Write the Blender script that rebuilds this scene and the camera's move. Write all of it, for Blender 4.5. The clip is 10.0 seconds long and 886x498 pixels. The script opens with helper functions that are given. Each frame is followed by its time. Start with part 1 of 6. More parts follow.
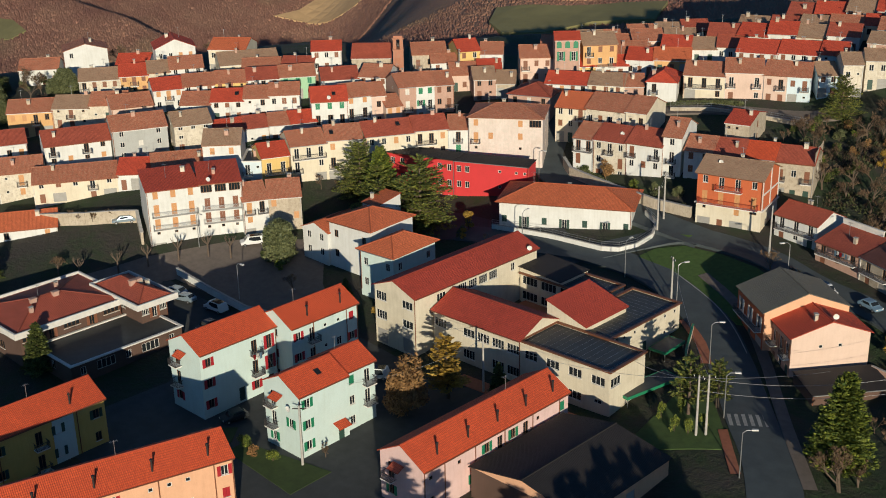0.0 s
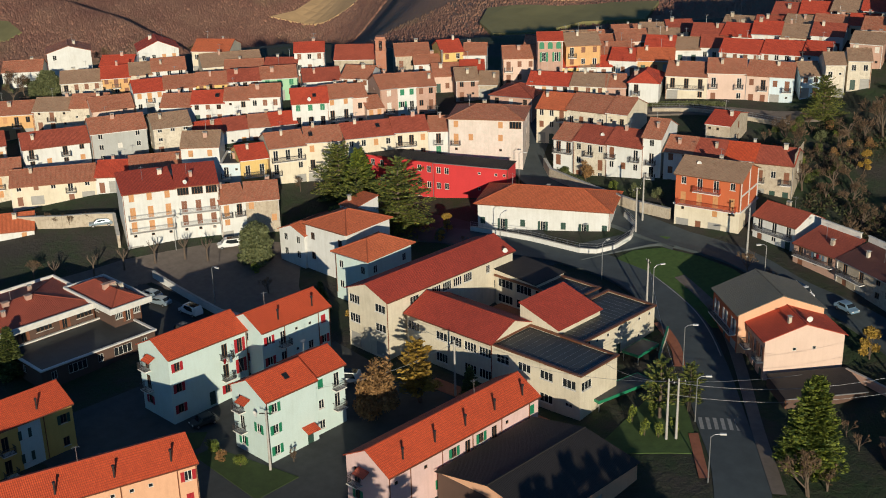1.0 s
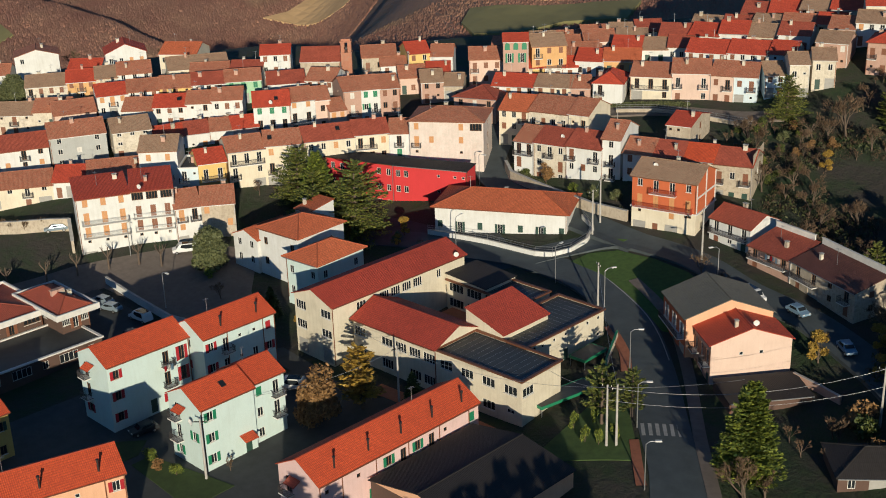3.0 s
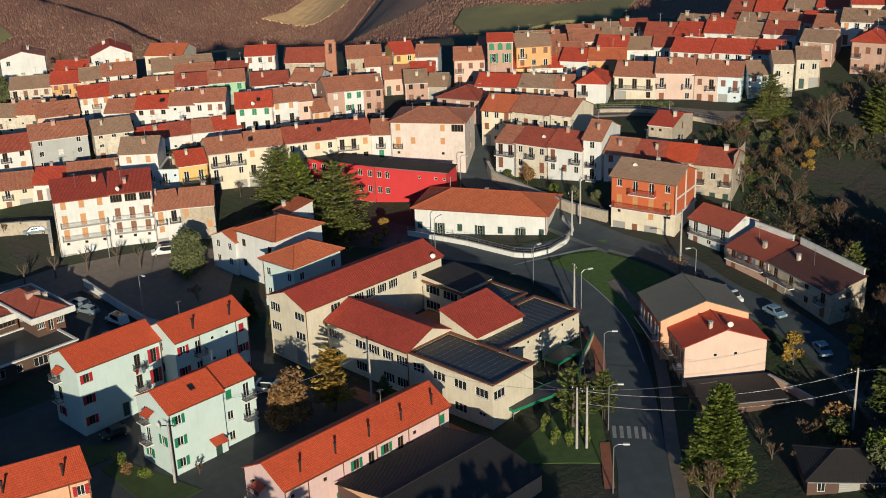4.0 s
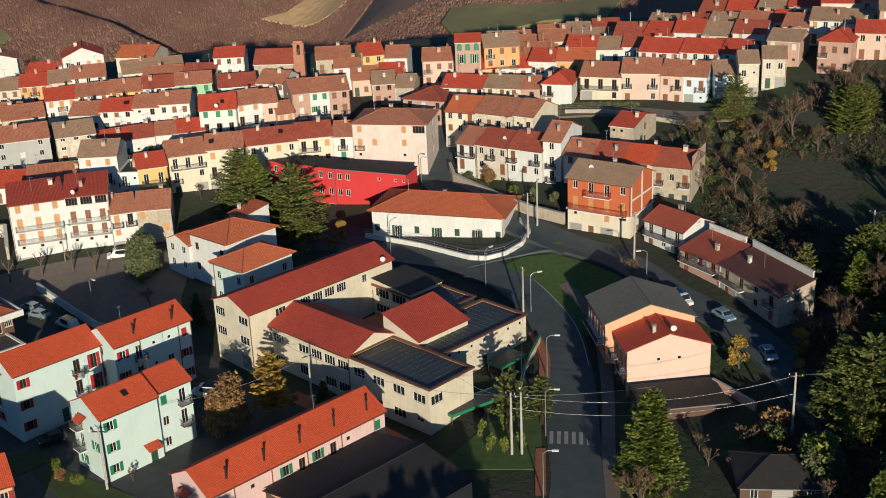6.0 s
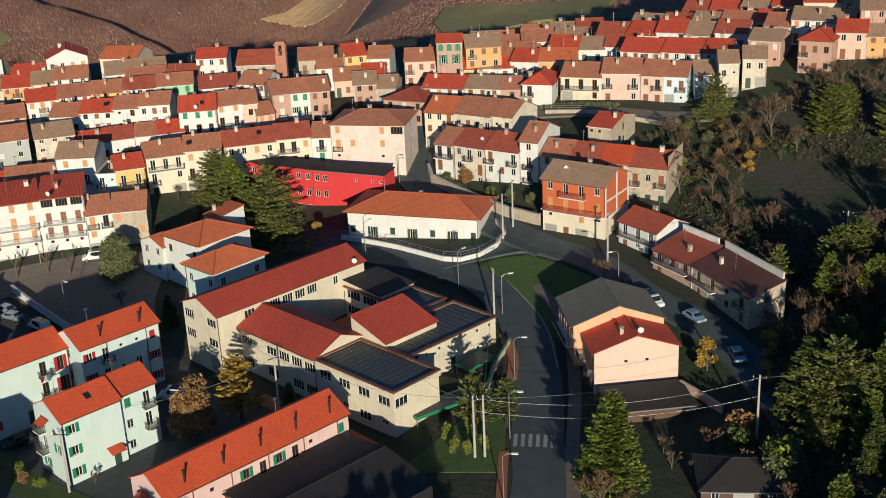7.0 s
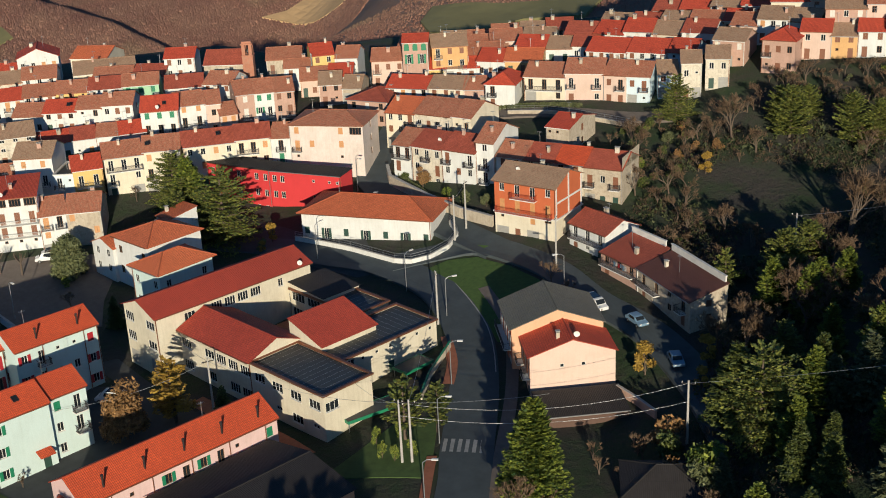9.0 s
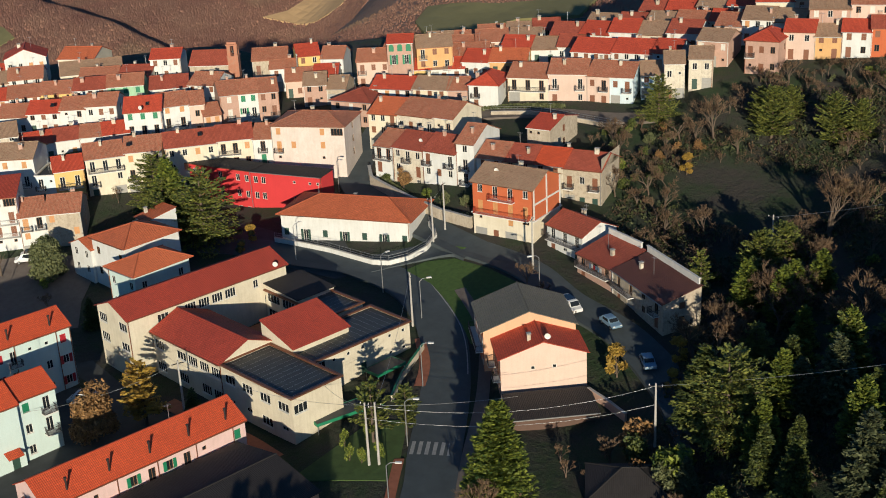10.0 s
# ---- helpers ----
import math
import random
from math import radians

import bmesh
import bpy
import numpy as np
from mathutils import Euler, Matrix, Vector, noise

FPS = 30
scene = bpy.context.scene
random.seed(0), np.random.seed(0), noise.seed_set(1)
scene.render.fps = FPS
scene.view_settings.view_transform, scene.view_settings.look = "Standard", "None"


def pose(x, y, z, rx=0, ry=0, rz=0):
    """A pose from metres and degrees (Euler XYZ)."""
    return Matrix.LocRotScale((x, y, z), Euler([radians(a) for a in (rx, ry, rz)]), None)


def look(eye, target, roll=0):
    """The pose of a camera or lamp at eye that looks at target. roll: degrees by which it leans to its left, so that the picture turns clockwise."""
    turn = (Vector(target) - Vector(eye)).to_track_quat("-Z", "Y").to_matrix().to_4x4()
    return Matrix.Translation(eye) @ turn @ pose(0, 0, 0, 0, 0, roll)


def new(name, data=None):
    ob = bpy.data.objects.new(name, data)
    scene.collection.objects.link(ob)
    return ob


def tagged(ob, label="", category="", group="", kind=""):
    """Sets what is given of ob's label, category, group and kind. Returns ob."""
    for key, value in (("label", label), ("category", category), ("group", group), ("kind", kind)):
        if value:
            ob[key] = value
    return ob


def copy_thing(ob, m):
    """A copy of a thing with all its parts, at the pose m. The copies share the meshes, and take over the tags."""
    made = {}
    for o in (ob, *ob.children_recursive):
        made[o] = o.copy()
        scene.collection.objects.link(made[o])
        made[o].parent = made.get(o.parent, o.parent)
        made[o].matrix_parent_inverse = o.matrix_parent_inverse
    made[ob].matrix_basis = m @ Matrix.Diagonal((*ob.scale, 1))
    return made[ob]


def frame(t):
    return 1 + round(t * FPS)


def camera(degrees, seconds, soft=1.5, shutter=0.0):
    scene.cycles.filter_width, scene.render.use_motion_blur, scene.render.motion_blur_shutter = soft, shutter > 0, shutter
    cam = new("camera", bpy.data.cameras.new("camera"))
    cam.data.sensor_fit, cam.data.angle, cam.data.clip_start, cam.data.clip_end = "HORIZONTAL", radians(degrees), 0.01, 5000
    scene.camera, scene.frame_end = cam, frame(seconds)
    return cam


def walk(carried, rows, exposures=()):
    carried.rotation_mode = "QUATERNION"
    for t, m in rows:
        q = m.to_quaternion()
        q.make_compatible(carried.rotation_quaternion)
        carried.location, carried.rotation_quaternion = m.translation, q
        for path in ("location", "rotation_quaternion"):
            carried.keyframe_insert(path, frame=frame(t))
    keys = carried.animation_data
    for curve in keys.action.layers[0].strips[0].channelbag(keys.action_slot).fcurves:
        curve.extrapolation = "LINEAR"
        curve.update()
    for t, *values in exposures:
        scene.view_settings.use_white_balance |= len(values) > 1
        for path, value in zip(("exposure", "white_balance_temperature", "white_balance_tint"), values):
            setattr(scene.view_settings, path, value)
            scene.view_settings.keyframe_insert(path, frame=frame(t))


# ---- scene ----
cam = camera(40.0, 10.0, soft=1.0)
PATH = [
    (0, (-2.932, -4.716, 81.410), (-4.244, -3.386, 80.696), -1.2),
    (0.5, (-1.769, -2.774, 81.410), (-3.082, -1.445, 80.695), -1.3),
    (1, (-0.455, -0.685, 81.336), (-1.77, 0.642, 80.622), -1.4),
    (1.5, (0.742, 1.101, 81.386), (-0.573, 2.427, 80.671), -1.5),
    (2, (1.97, 3.119, 81.312), (0.654, 4.444, 80.597), -1.6),
    (2.5, (3.287, 5.066, 81.232), (1.968, 6.39, 80.517), -1.7),
    (4, (7.444, 11.077, 81.020), (6.116, 12.391, 80.305), -2.1),
    (4.5, (8.853, 13.043, 80.914), (7.521, 14.353, 80.199), -2.2),
    (5, (10.353, 15.147, 80.872), (9.018, 16.454, 80.157), -2.3),
    (5.5, (11.882, 17.315, 80.727), (10.543, 18.618, 80.012), -2.4),
    (7, (17.037, 24.183, 80.420), (15.687, 25.472, 79.705), -2.7),
    (7.5, (18.706, 26.467, 80.251), (17.351, 27.753, 79.536), -2.8),
    (8, (20.538, 28.825, 80.252), (19.179, 30.105, 79.536), -2.8),
    (8.5, (22.154, 31.05, 80.125), (20.791, 32.326, 79.409), -2.9),
    (9, (23.739, 33.251, 80.115), (22.372, 34.522, 79.397), -2.9),
    (9.5, (25.258, 35.223, 80.048), (23.887, 36.491, 79.330), -2.9),
    (10, (26.829, 37.342, 79.984), (25.454, 38.604, 79.266), -3.0),
]
walk(cam, [(t, look(eye, target, roll)) for t, eye, target, roll in PATH], exposures=[(0, -0.03, 6250, 3), (10, 0.12, 6200, 3)])

# ---- light ----
SUN_AZ, SUN_EL = -39.5, 11.0
world = bpy.data.worlds.new("sky")
scene.world = world
world.use_nodes = True
_nt = world.node_tree
_sky = _nt.nodes.new("ShaderNodeTexSky")
_sky.sky_type, _sky.sun_disc = "NISHITA", False
_sky.sun_elevation, _sky.sun_rotation = radians(SUN_EL), radians(90 - SUN_AZ)
_sky.air_density, _sky.dust_density, _sky.ozone_density = 1.0, 0.2, 5.5
_nt.links.new(_sky.outputs[0], _nt.nodes["Background"].inputs[0])
_nt.nodes["Background"].inputs[1].default_value = 0.08
_lamp = bpy.data.lights.new("sun", "SUN")
_lamp.energy, _lamp.angle, _lamp.color = 5.0, radians(0.5), (1.0, 0.84, 0.64)
sun = new("sun", _lamp)
_d = Vector((math.cos(radians(SUN_AZ)) * math.cos(radians(SUN_EL)), math.sin(radians(SUN_AZ)) * math.cos(radians(SUN_EL)), math.sin(radians(SUN_EL))))
sun.matrix_world = Matrix.Translation((0, 0, 200)) @ _d.to_track_quat("Z", "Y").to_matrix().to_4x4()


# ---- materials ----
def nodes_of(name, rough=0.8, metal=0.0):
    m = bpy.data.materials.new(name)
    m.use_nodes = True
    nt = m.node_tree
    b = nt.nodes["Principled BSDF"]
    b.inputs["Roughness"].default_value = rough
    b.inputs["Metallic"].default_value = metal
    return m, nt, b


def rgba(c, k=1.0):
    return (min(1, c[0] * k), min(1, c[1] * k), min(1, c[2] * k), 1)


def ramp(nt, src, stops):
    r = nt.nodes.new("ShaderNodeValToRGB")
    while len(r.color_ramp.elements) < len(stops):
        r.color_ramp.elements.new(0.5)
    for e, (p, c) in zip(r.color_ramp.elements, stops):
        e.position, e.color = p, c
    nt.links.new(src, r.inputs[0])
    return r.outputs[0]


def noise_of(nt, vec, scale, detail=4, rough=0.6):
    n = nt.nodes.new("ShaderNodeTexNoise")
    n.inputs["Scale"].default_value, n.inputs["Detail"].default_value, n.inputs["Roughness"].default_value = scale, detail, rough
    nt.links.new(vec, n.inputs["Vector"])
    return n.outputs["Fac"]


def mixed(nt, mode, fac, a, b):
    x = nt.nodes.new("ShaderNodeMixRGB")
    x.blend_type = mode
    for i, v in enumerate((fac, a, b)):
        if isinstance(v, (int, float)):
            x.inputs[i].default_value = v
        elif isinstance(v, tuple):
            x.inputs[i].default_value = v
        else:
            nt.links.new(v, x.inputs[i])
    return x.outputs[0]


def bumped(nt, b, height, strength, dist):
    u = nt.nodes.new("ShaderNodeBump")
    u.inputs["Strength"].default_value, u.inputs["Distance"].default_value = strength, dist
    nt.links.new(height, u.inputs["Height"])
    nt.links.new(u.outputs[0], b.inputs["Normal"])


def coords(nt, kind="Object"):
    return nt.nodes.new("ShaderNodeTexCoord").outputs[kind]


def position(nt):
    return nt.nodes.new("ShaderNodeNewGeometry").outputs["Position"]


def plaster(name, c, stain=0.5, worn=None):
    """Painted render: fine grain, broad stains, patches of lost paint."""
    m, nt, b = nodes_of(name, 0.88)
    v = position(nt)
    big, mid, fine = noise_of(nt, v, 0.35, 5, 0.65), noise_of(nt, v, 1.7, 6, 0.7), noise_of(nt, v, 14, 3)
    st = nt.nodes.new("ShaderNodeMapping")
    st.inputs["Scale"].default_value = (2.6, 2.6, 0.22)
    nt.links.new(v, st.inputs[0])
    streak = noise_of(nt, st.outputs[0], 1.0, 4, 0.6)
    col = mixed(nt, "MULTIPLY", stain, rgba(c), ramp(nt, big, [(0.3, (0.72, 0.70, 0.66, 1)), (0.62, (1, 1, 1, 1))]))
    col = mixed(nt, "MULTIPLY", stain * 0.5, col, ramp(nt, streak, [(0.32, (0.70, 0.67, 0.62, 1)), (0.55, (1, 1, 1, 1))]))
    if worn:
        col = mixed(nt, "MIX", ramp(nt, mid, [(0.5, (0, 0, 0, 1)), (0.6, (0.8, 0.8, 0.8, 1))]), col, rgba(worn))
    col = mixed(nt, "OVERLAY", 0.25, col, fine)
    nt.links.new(col, b.inputs["Base Color"])
    bumped(nt, b, mid, 0.25, 0.03)
    return m


def tiles(name, c, dark, vary=0.5, rows=0.34, lichen=None):
    """Clay roof tiles laid in courses; the pattern lies on the slope in metres."""
    m, nt, b = nodes_of(name, 0.8)
    uv = coords(nt, "UV")
    br = nt.nodes.new("ShaderNodeTexBrick")
    br.offset, br.squash = 0.0, 1.0
    for k, val in (("Scale", 1.0), ("Mortar Size", 0.034), ("Mortar Smooth", 0.6), ("Bias", 0.0), ("Brick Width", 0.24), ("Row Height", rows)):
        br.inputs[k].default_value = val
    br.inputs["Color1"].default_value, br.inputs["Color2"].default_value, br.inputs["Mortar"].default_value = rgba(c), rgba(dark), rgba(dark, 0.6)
    nt.links.new(uv, br.inputs["Vector"])
    v = position(nt)
    big, mid = noise_of(nt, v, 0.5, 5, 0.7), noise_of(nt, v, 3.0, 5, 0.7)
    col = mixed(nt, "MULTIPLY", vary, br.outputs["Color"], ramp(nt, big, [(0.3, (0.66, 0.62, 0.58, 1)), (0.58, (1.0, 1, 1, 1))]))
    if lichen:
        col = mixed(nt, "MIX", ramp(nt, mid, [(0.47, (0, 0, 0, 1)), (0.62, (0.75, 0.75, 0.75, 1))]), col, rgba(lichen))
    info = nt.nodes.new("ShaderNodeObjectInfo")
    col = mixed(nt, "MULTIPLY", 0.5, col, ramp(nt, info.outputs["Random"], [(0, (0.78, 0.76, 0.76, 1)), (1, (1, 1, 1, 1))]))
    nt.links.new(col, b.inputs["Base Color"])
    wv = nt.nodes.new("ShaderNodeTexWave")
    wv.wave_type, wv.bands_direction = "BANDS", "X"
    wv.inputs["Scale"].default_value = 1.3
    nt.links.new(uv, wv.inputs["Vector"])
    h = mixed(nt, "ADD", 0.35, wv.outputs["Fac"], br.outputs["Fac"])
    bumped(nt, b, mixed(nt, "ADD", 0.5, h, mid), 0.45, 0.06)
    return m


def plain(name, c, rough=0.6, metal=0.0, vary=0.25, scale=2.0):
    m, nt, b = nodes_of(name, rough, metal)
    n = noise_of(nt, position(nt), scale, 5, 0.65)
    nt.links.new(mixed(nt, "MULTIPLY", vary, rgba(c), ramp(nt, n, [(0.3, (0.45, 0.45, 0.45, 1)), (0.65, (1, 1, 1, 1))])), b.inputs["Base Color"])
    bumped(nt, b, n, 0.15, 0.02)
    return m


def leafy(name, a, c, rough=0.7):
    m, nt, b = nodes_of(name, rough)
    g = nt.nodes.new("ShaderNodeNewGeometry")
    nt.links.new(ramp(nt, g.outputs["Random Per Island"], [(0.0, rgba(a)), (1.0, rgba(c))]), b.inputs["Base Color"])
    return m


WALL = {
    "white": plaster("plaster_white", (0.68, 0.685, 0.67), 0.45), "mint": plaster("plaster_mint_white", (0.56, 0.68, 0.66), 0.25),
    "cream": plaster("plaster_cream", (0.70, 0.63, 0.50), 0.45), "school": plaster("plaster_pale_yellow", (0.65, 0.59, 0.47), 0.55),
    "yellow": plaster("plaster_yellow", (0.68, 0.48, 0.18), 0.35), "ochre": plaster("plaster_ochre", (0.62, 0.44, 0.13), 0.35),
    "peach": plaster("plaster_peach", (0.70, 0.40, 0.25), 0.35), "pink": plaster("plaster_pink", (0.70, 0.50, 0.48), 0.4),
    "salmon": plaster("plaster_salmon", (0.66, 0.50, 0.42), 0.3), "old": plaster("plaster_old_pink", (0.70, 0.60, 0.55), 0.6, (0.58, 0.52, 0.46)),
    "worn": plaster("plaster_worn", (0.66, 0.60, 0.50), 0.7, (0.46, 0.40, 0.32)), "grey": plaster("plaster_grey", (0.42, 0.43, 0.42), 0.4),
    "stone": plaster("stone_beige", (0.50, 0.43, 0.34), 0.7, (0.34, 0.28, 0.22)), "brick": plaster("brick_rose", (0.50, 0.32, 0.255), 0.5, (0.42, 0.27, 0.21)),
    "orange": plaster("plaster_orange_red", (0.52, 0.13, 0.05), 0.3), "red": plaster("plaster_crimson", (0.58, 0.04, 0.045), 0.25),
    # dark brown facing, also used as painted shade on the garage gable
    "umber": plaster("brown_facing", (0.11, 0.065, 0.05), 0.5), "green": plaster("plaster_green", (0.36, 0.58, 0.38), 0.4), "blue": plaster("plaster_pale_blue", (0.60, 0.70, 0.76), 0.4), "amber": plaster("plaster_amber", (0.64, 0.38, 0.17), 0.4), "rose": plaster("plaster_rose", (0.66, 0.49, 0.41), 0.4),
}
ROOF = {
    "new": tiles("tiles_orange_red", (0.78, 0.12, 0.038), (0.64, 0.09, 0.032), 0.35), "red": tiles("tiles_red", (0.74, 0.11, 0.05), (0.60, 0.08, 0.04), 0.45),
    "school": tiles("tiles_dark_red", (0.60, 0.085, 0.045), (0.47, 0.062, 0.038), 0.5), "clay": tiles("tiles_clay", (0.76, 0.20, 0.08), (0.64, 0.155, 0.062), 0.35),
    "old": tiles("tiles_weathered", (0.62, 0.215, 0.12), (0.49, 0.165, 0.09), 0.7, 0.34, (0.50, 0.27, 0.165)), "brown": tiles("tiles_brown_lichen", (0.52, 0.315, 0.20), (0.41, 0.245, 0.155), 0.7, 0.34, (0.41, 0.30, 0.195)),
    # the dark brown tiles have shade mixed into their colour
    "maroon": tiles("tiles_maroon", (0.56, 0.125, 0.07), (0.43, 0.095, 0.055), 0.65), "rust": tiles("tiles_dark_brown", (0.20, 0.075, 0.055), (0.15, 0.055, 0.042), 0.6), "tar": tiles("roof_dark_sheet", (0.035, 0.03, 0.03), (0.03, 0.026, 0.026), 0.6, 1.2), "slate": tiles("tiles_grey_moss", (0.27, 0.255, 0.21), (0.21, 0.20, 0.165), 0.5, 0.34, (0.25, 0.23, 0.15)),
}
MEMBRANE = plain("roof_membrane_black", (0.055, 0.062, 0.064), 0.55, 0, 0.6, 0.8)
CONCRETE = plain("concrete", (0.45, 0.43, 0.40), 0.85, 0, 0.5, 1.2)
PALE = plain("pale_render", (0.72, 0.70, 0.66), 0.8, 0, 0.35, 1.0)
DARK = plain("dark_metal", (0.05, 0.045, 0.045), 0.5, 0.6)
STEEL = plain("galvanised_steel", (0.45, 0.46, 0.47), 0.45, 0.8)
IRON = plain("wrought_iron", (0.09, 0.08, 0.08), 0.5, 0.5)
IRON_RED = plain("red_painted_iron", (0.42, 0.07, 0.04), 0.5, 0.3)
COPPER = plain("copper_gutter", (0.28, 0.12, 0.07), 0.5, 0.6)
GATE = plain("painted_garage_door", (0.34, 0.33, 0.31), 0.6)
FRAME = plain("white_window_frame", (0.70, 0.69, 0.66), 0.5)
WOODFRAME = plain("brown_window_frame", (0.20, 0.10, 0.05), 0.6)
GLASS, _g, _b = nodes_of("window_glass", 0.06)
_b.inputs["Base Color"].default_value, _b.inputs["IOR"].default_value = (0.018, 0.022, 0.026, 1), 1.5
SHUT = {"green": plain("shutter_green", (0.02, 0.20, 0.10), 0.55), "red": plain("shutter_red", (0.38, 0.02, 0.03), 0.5), "brown": plain("shutter_brown", (0.22, 0.09, 0.05), 0.6),
        "wood": plain("shutter_light_wood", (0.55, 0.28, 0.12), 0.6), "white": plain("roller_shutter_white", (0.66, 0.63, 0.58), 0.6), "salmon": plain("shutter_salmon", (0.62, 0.27, 0.18), 0.6), "dark": plain("shutter_dark_green", (0.03, 0.07, 0.055), 0.55)}
ROADTAR = plain("road_asphalt", (0.068, 0.084, 0.092), 0.8, 0, 0.5, 0.4)
ASPHALT = plain("asphalt", (0.058, 0.062, 0.064), 0.85, 0, 0.6, 0.5)
PAVING = plain("pavement_slabs", (0.17, 0.14, 0.12), 0.85, 0, 0.5, 0.8)
BRICKPAVE = plain("red_paving", (0.36, 0.13, 0.07), 0.8, 0, 0.5, 1.5)
PAINT = plain("road_paint", (0.36, 0.36, 0.35), 0.7, 0, 0.6, 1.5)
BARK = plain("bark", (0.13, 0.095, 0.07), 0.9, 0, 0.5, 3)
TWIG = leafy("twigs", (0.06, 0.04, 0.026), (0.20, 0.125, 0.07))
GREENS = {"fir": leafy("needles_dark_green", (0.016, 0.032, 0.008), (0.12, 0.14, 0.025)), "cedar": leafy("needles_cedar", (0.03, 0.055, 0.012), (0.22, 0.225, 0.04)),
          "lime": leafy("needles_yellow_green", (0.025, 0.055, 0.01), (0.22, 0.25, 0.03)), "rust": leafy("leaves_rust", (0.15, 0.08, 0.03), (0.34, 0.19, 0.07)),
          "olive": leafy("leaves_olive", (0.06, 0.075, 0.03), (0.16, 0.17, 0.07)), "gold": leafy("leaves_gold", (0.22, 0.13, 0.02), (0.40, 0.26, 0.04)), "bluefir": leafy("needles_blue", (0.03, 0.045, 0.022), (0.12, 0.13, 0.055))}


# ---- mesh helpers ----
def part(name, bm, material, parent=None, label="", m=None):
    """Links a bmesh, or a mesh that is already made, as one object under its thing."""
    me = bm
    if isinstance(bm, bmesh.types.BMesh):
        me = bpy.data.meshes.new(name)
        bm.to_mesh(me)
        bm.free()
    mats = material if isinstance(material, (list, tuple)) else [material]
    if not me.materials:
        for x in mats:
            me.materials.append(x)
    ob = new(name, me)
    if me.materials[0] != mats[0]:
        ob.material_slots[0].link = "OBJECT"
        ob.material_slots[0].material = mats[0]
    ob.parent = parent
    if m is not None:
        ob.matrix_basis = m
    if label:
        ob["label"] = label
    return ob


def thing(name, m, label, category, group="", kind=""):
    ob = new(name)
    ob.empty_display_size = 0.3
    ob.matrix_basis = m
    return tagged(ob, label, category, group, kind)


def box(bm, x0, y0, z0, x1, y1, z1, mi=0):
    v = [bm.verts.new(p) for p in ((x0, y0, z0), (x1, y0, z0), (x1, y1, z0), (x0, y1, z0), (x0, y0, z1), (x1, y0, z1), (x1, y1, z1), (x0, y1, z1))]
    for q in ((3, 2, 1, 0), (4, 5, 6, 7), (0, 1, 5, 4), (1, 2, 6, 5), (2, 3, 7, 6), (3, 0, 4, 7)):
        bm.faces.new([v[i] for i in q]).material_index = mi
    return v


def tube(bm, a, b, ra, rb, n=6, mi=0):
    a, b = Vector(a), Vector(b)
    q = (b - a).to_track_quat("Z", "Y")
    ring = lambda c, r: [bm.verts.new(c + q @ Vector((r * math.cos(6.2832 * i / n), r * math.sin(6.2832 * i / n), 0))) for i in range(n)]
    r0, r1 = ring(a, ra), ring(b, rb)
    for i in range(n):
        bm.faces.new((r0[i], r0[(i + 1) % n], r1[(i + 1) % n], r1[i])).material_index = mi
    bm.faces.new(r0[::-1]), bm.faces.new(r1)


def prism(bm, pts, drop, uv=None, mi=0):
    """A slab whose top is pts, with the tile pattern's coordinates along its eave and slope."""
    top = [bm.verts.new(p) for p in pts]
    low = [bm.verts.new((p[0], p[1], p[2] - drop)) for p in pts]
    f = bm.faces.new(top)
    f.material_index = mi
    bm.faces.new(low[::-1])
    n = len(pts)
    for i in range(n):
        bm.faces.new((top[i], low[i], low[(i + 1) % n], top[(i + 1) % n]))
    if uv is not None:
        o, e = Vector(pts[0]), (Vector(pts[1]) - Vector(pts[0])).normalized()
        f.normal_update()
        s = f.normal.cross(e)
        for lp in f.loops:
            d = lp.vert.co - o
            lp[uv].uv = (d.dot(e), d.dot(s))


# ---- the lie of the land ----
LAND = np.array([
    (-117, 83, -3.2), (-145, 60, -4), (-100, 55, -4), (-60, 70, -3), (-92, 117, -2.2), (-68, 115, -0.6), (-78, 128, 0), (-88, 142, 0.5), (-100, 151, 1), (-120, 158, 1.6), (-123, 168, 2.9),
    (-140, 155, 1.8), (-160, 175, 6), (-118, 174, 4.6), (-96, 174, 4.5), (-80, 167, 3.4), (-66, 162, 2.2), (-74, 147, -1.8), (-65, 143, -1.6), (-80, 148, -1.0), (-52, 142, -0.2), (-35, 120, -2), (-163, 145, 1.6), (-168, 158, 1.0), (-172, 120, 0),
    (-190, 104, -0.3), (-170, 98, -2.2), (-175, 70, -3.5), (-200, 110, 4.8), (-190, 140, 5.4), (-222, 122, 7.5), (-204, 156, 10.6), (-230, 140, 12.2), (-212, 190, 14)])
# heights at (8, 148), (-20, 175), (-10, 215) raise unseen ground to shade the valley
LAND2 = np.array([
    (-258, 155, 13), (-245, 105, 5), (-265, 125, 8), (-275, 185, 12), (-165, 196, 9.5), (-150, 182, 6.3), (-128, 201, 12.3), (-105, 196, 7.2), (-150, 216, 14.6), (-126, 232, 15.6), (-176, 216, 15.5),
    (-145, 236, 18.6), (-112, 249, 22.2), (-98, 262, 25), (-160, 270, 20), (-120, 290, 27), (-85, 225, 9), (-75, 200, 5), (-62, 178, 4), (-45, 195, 9), (8, 148, 22), (-20, 175, 17), (-10, 215, 33), (-60, 245, 17),
    (-215, 230, 10), (-90, 300, 33), (-245, 205, 11)])
_pts = np.vstack([LAND, LAND2])
_ker = lambda r2: np.sqrt(r2 + 100.0)
_A = _ker(((_pts[:, None, :2] - _pts[None, :, :2]) ** 2).sum(2)) + np.eye(len(_pts)) * -2.0
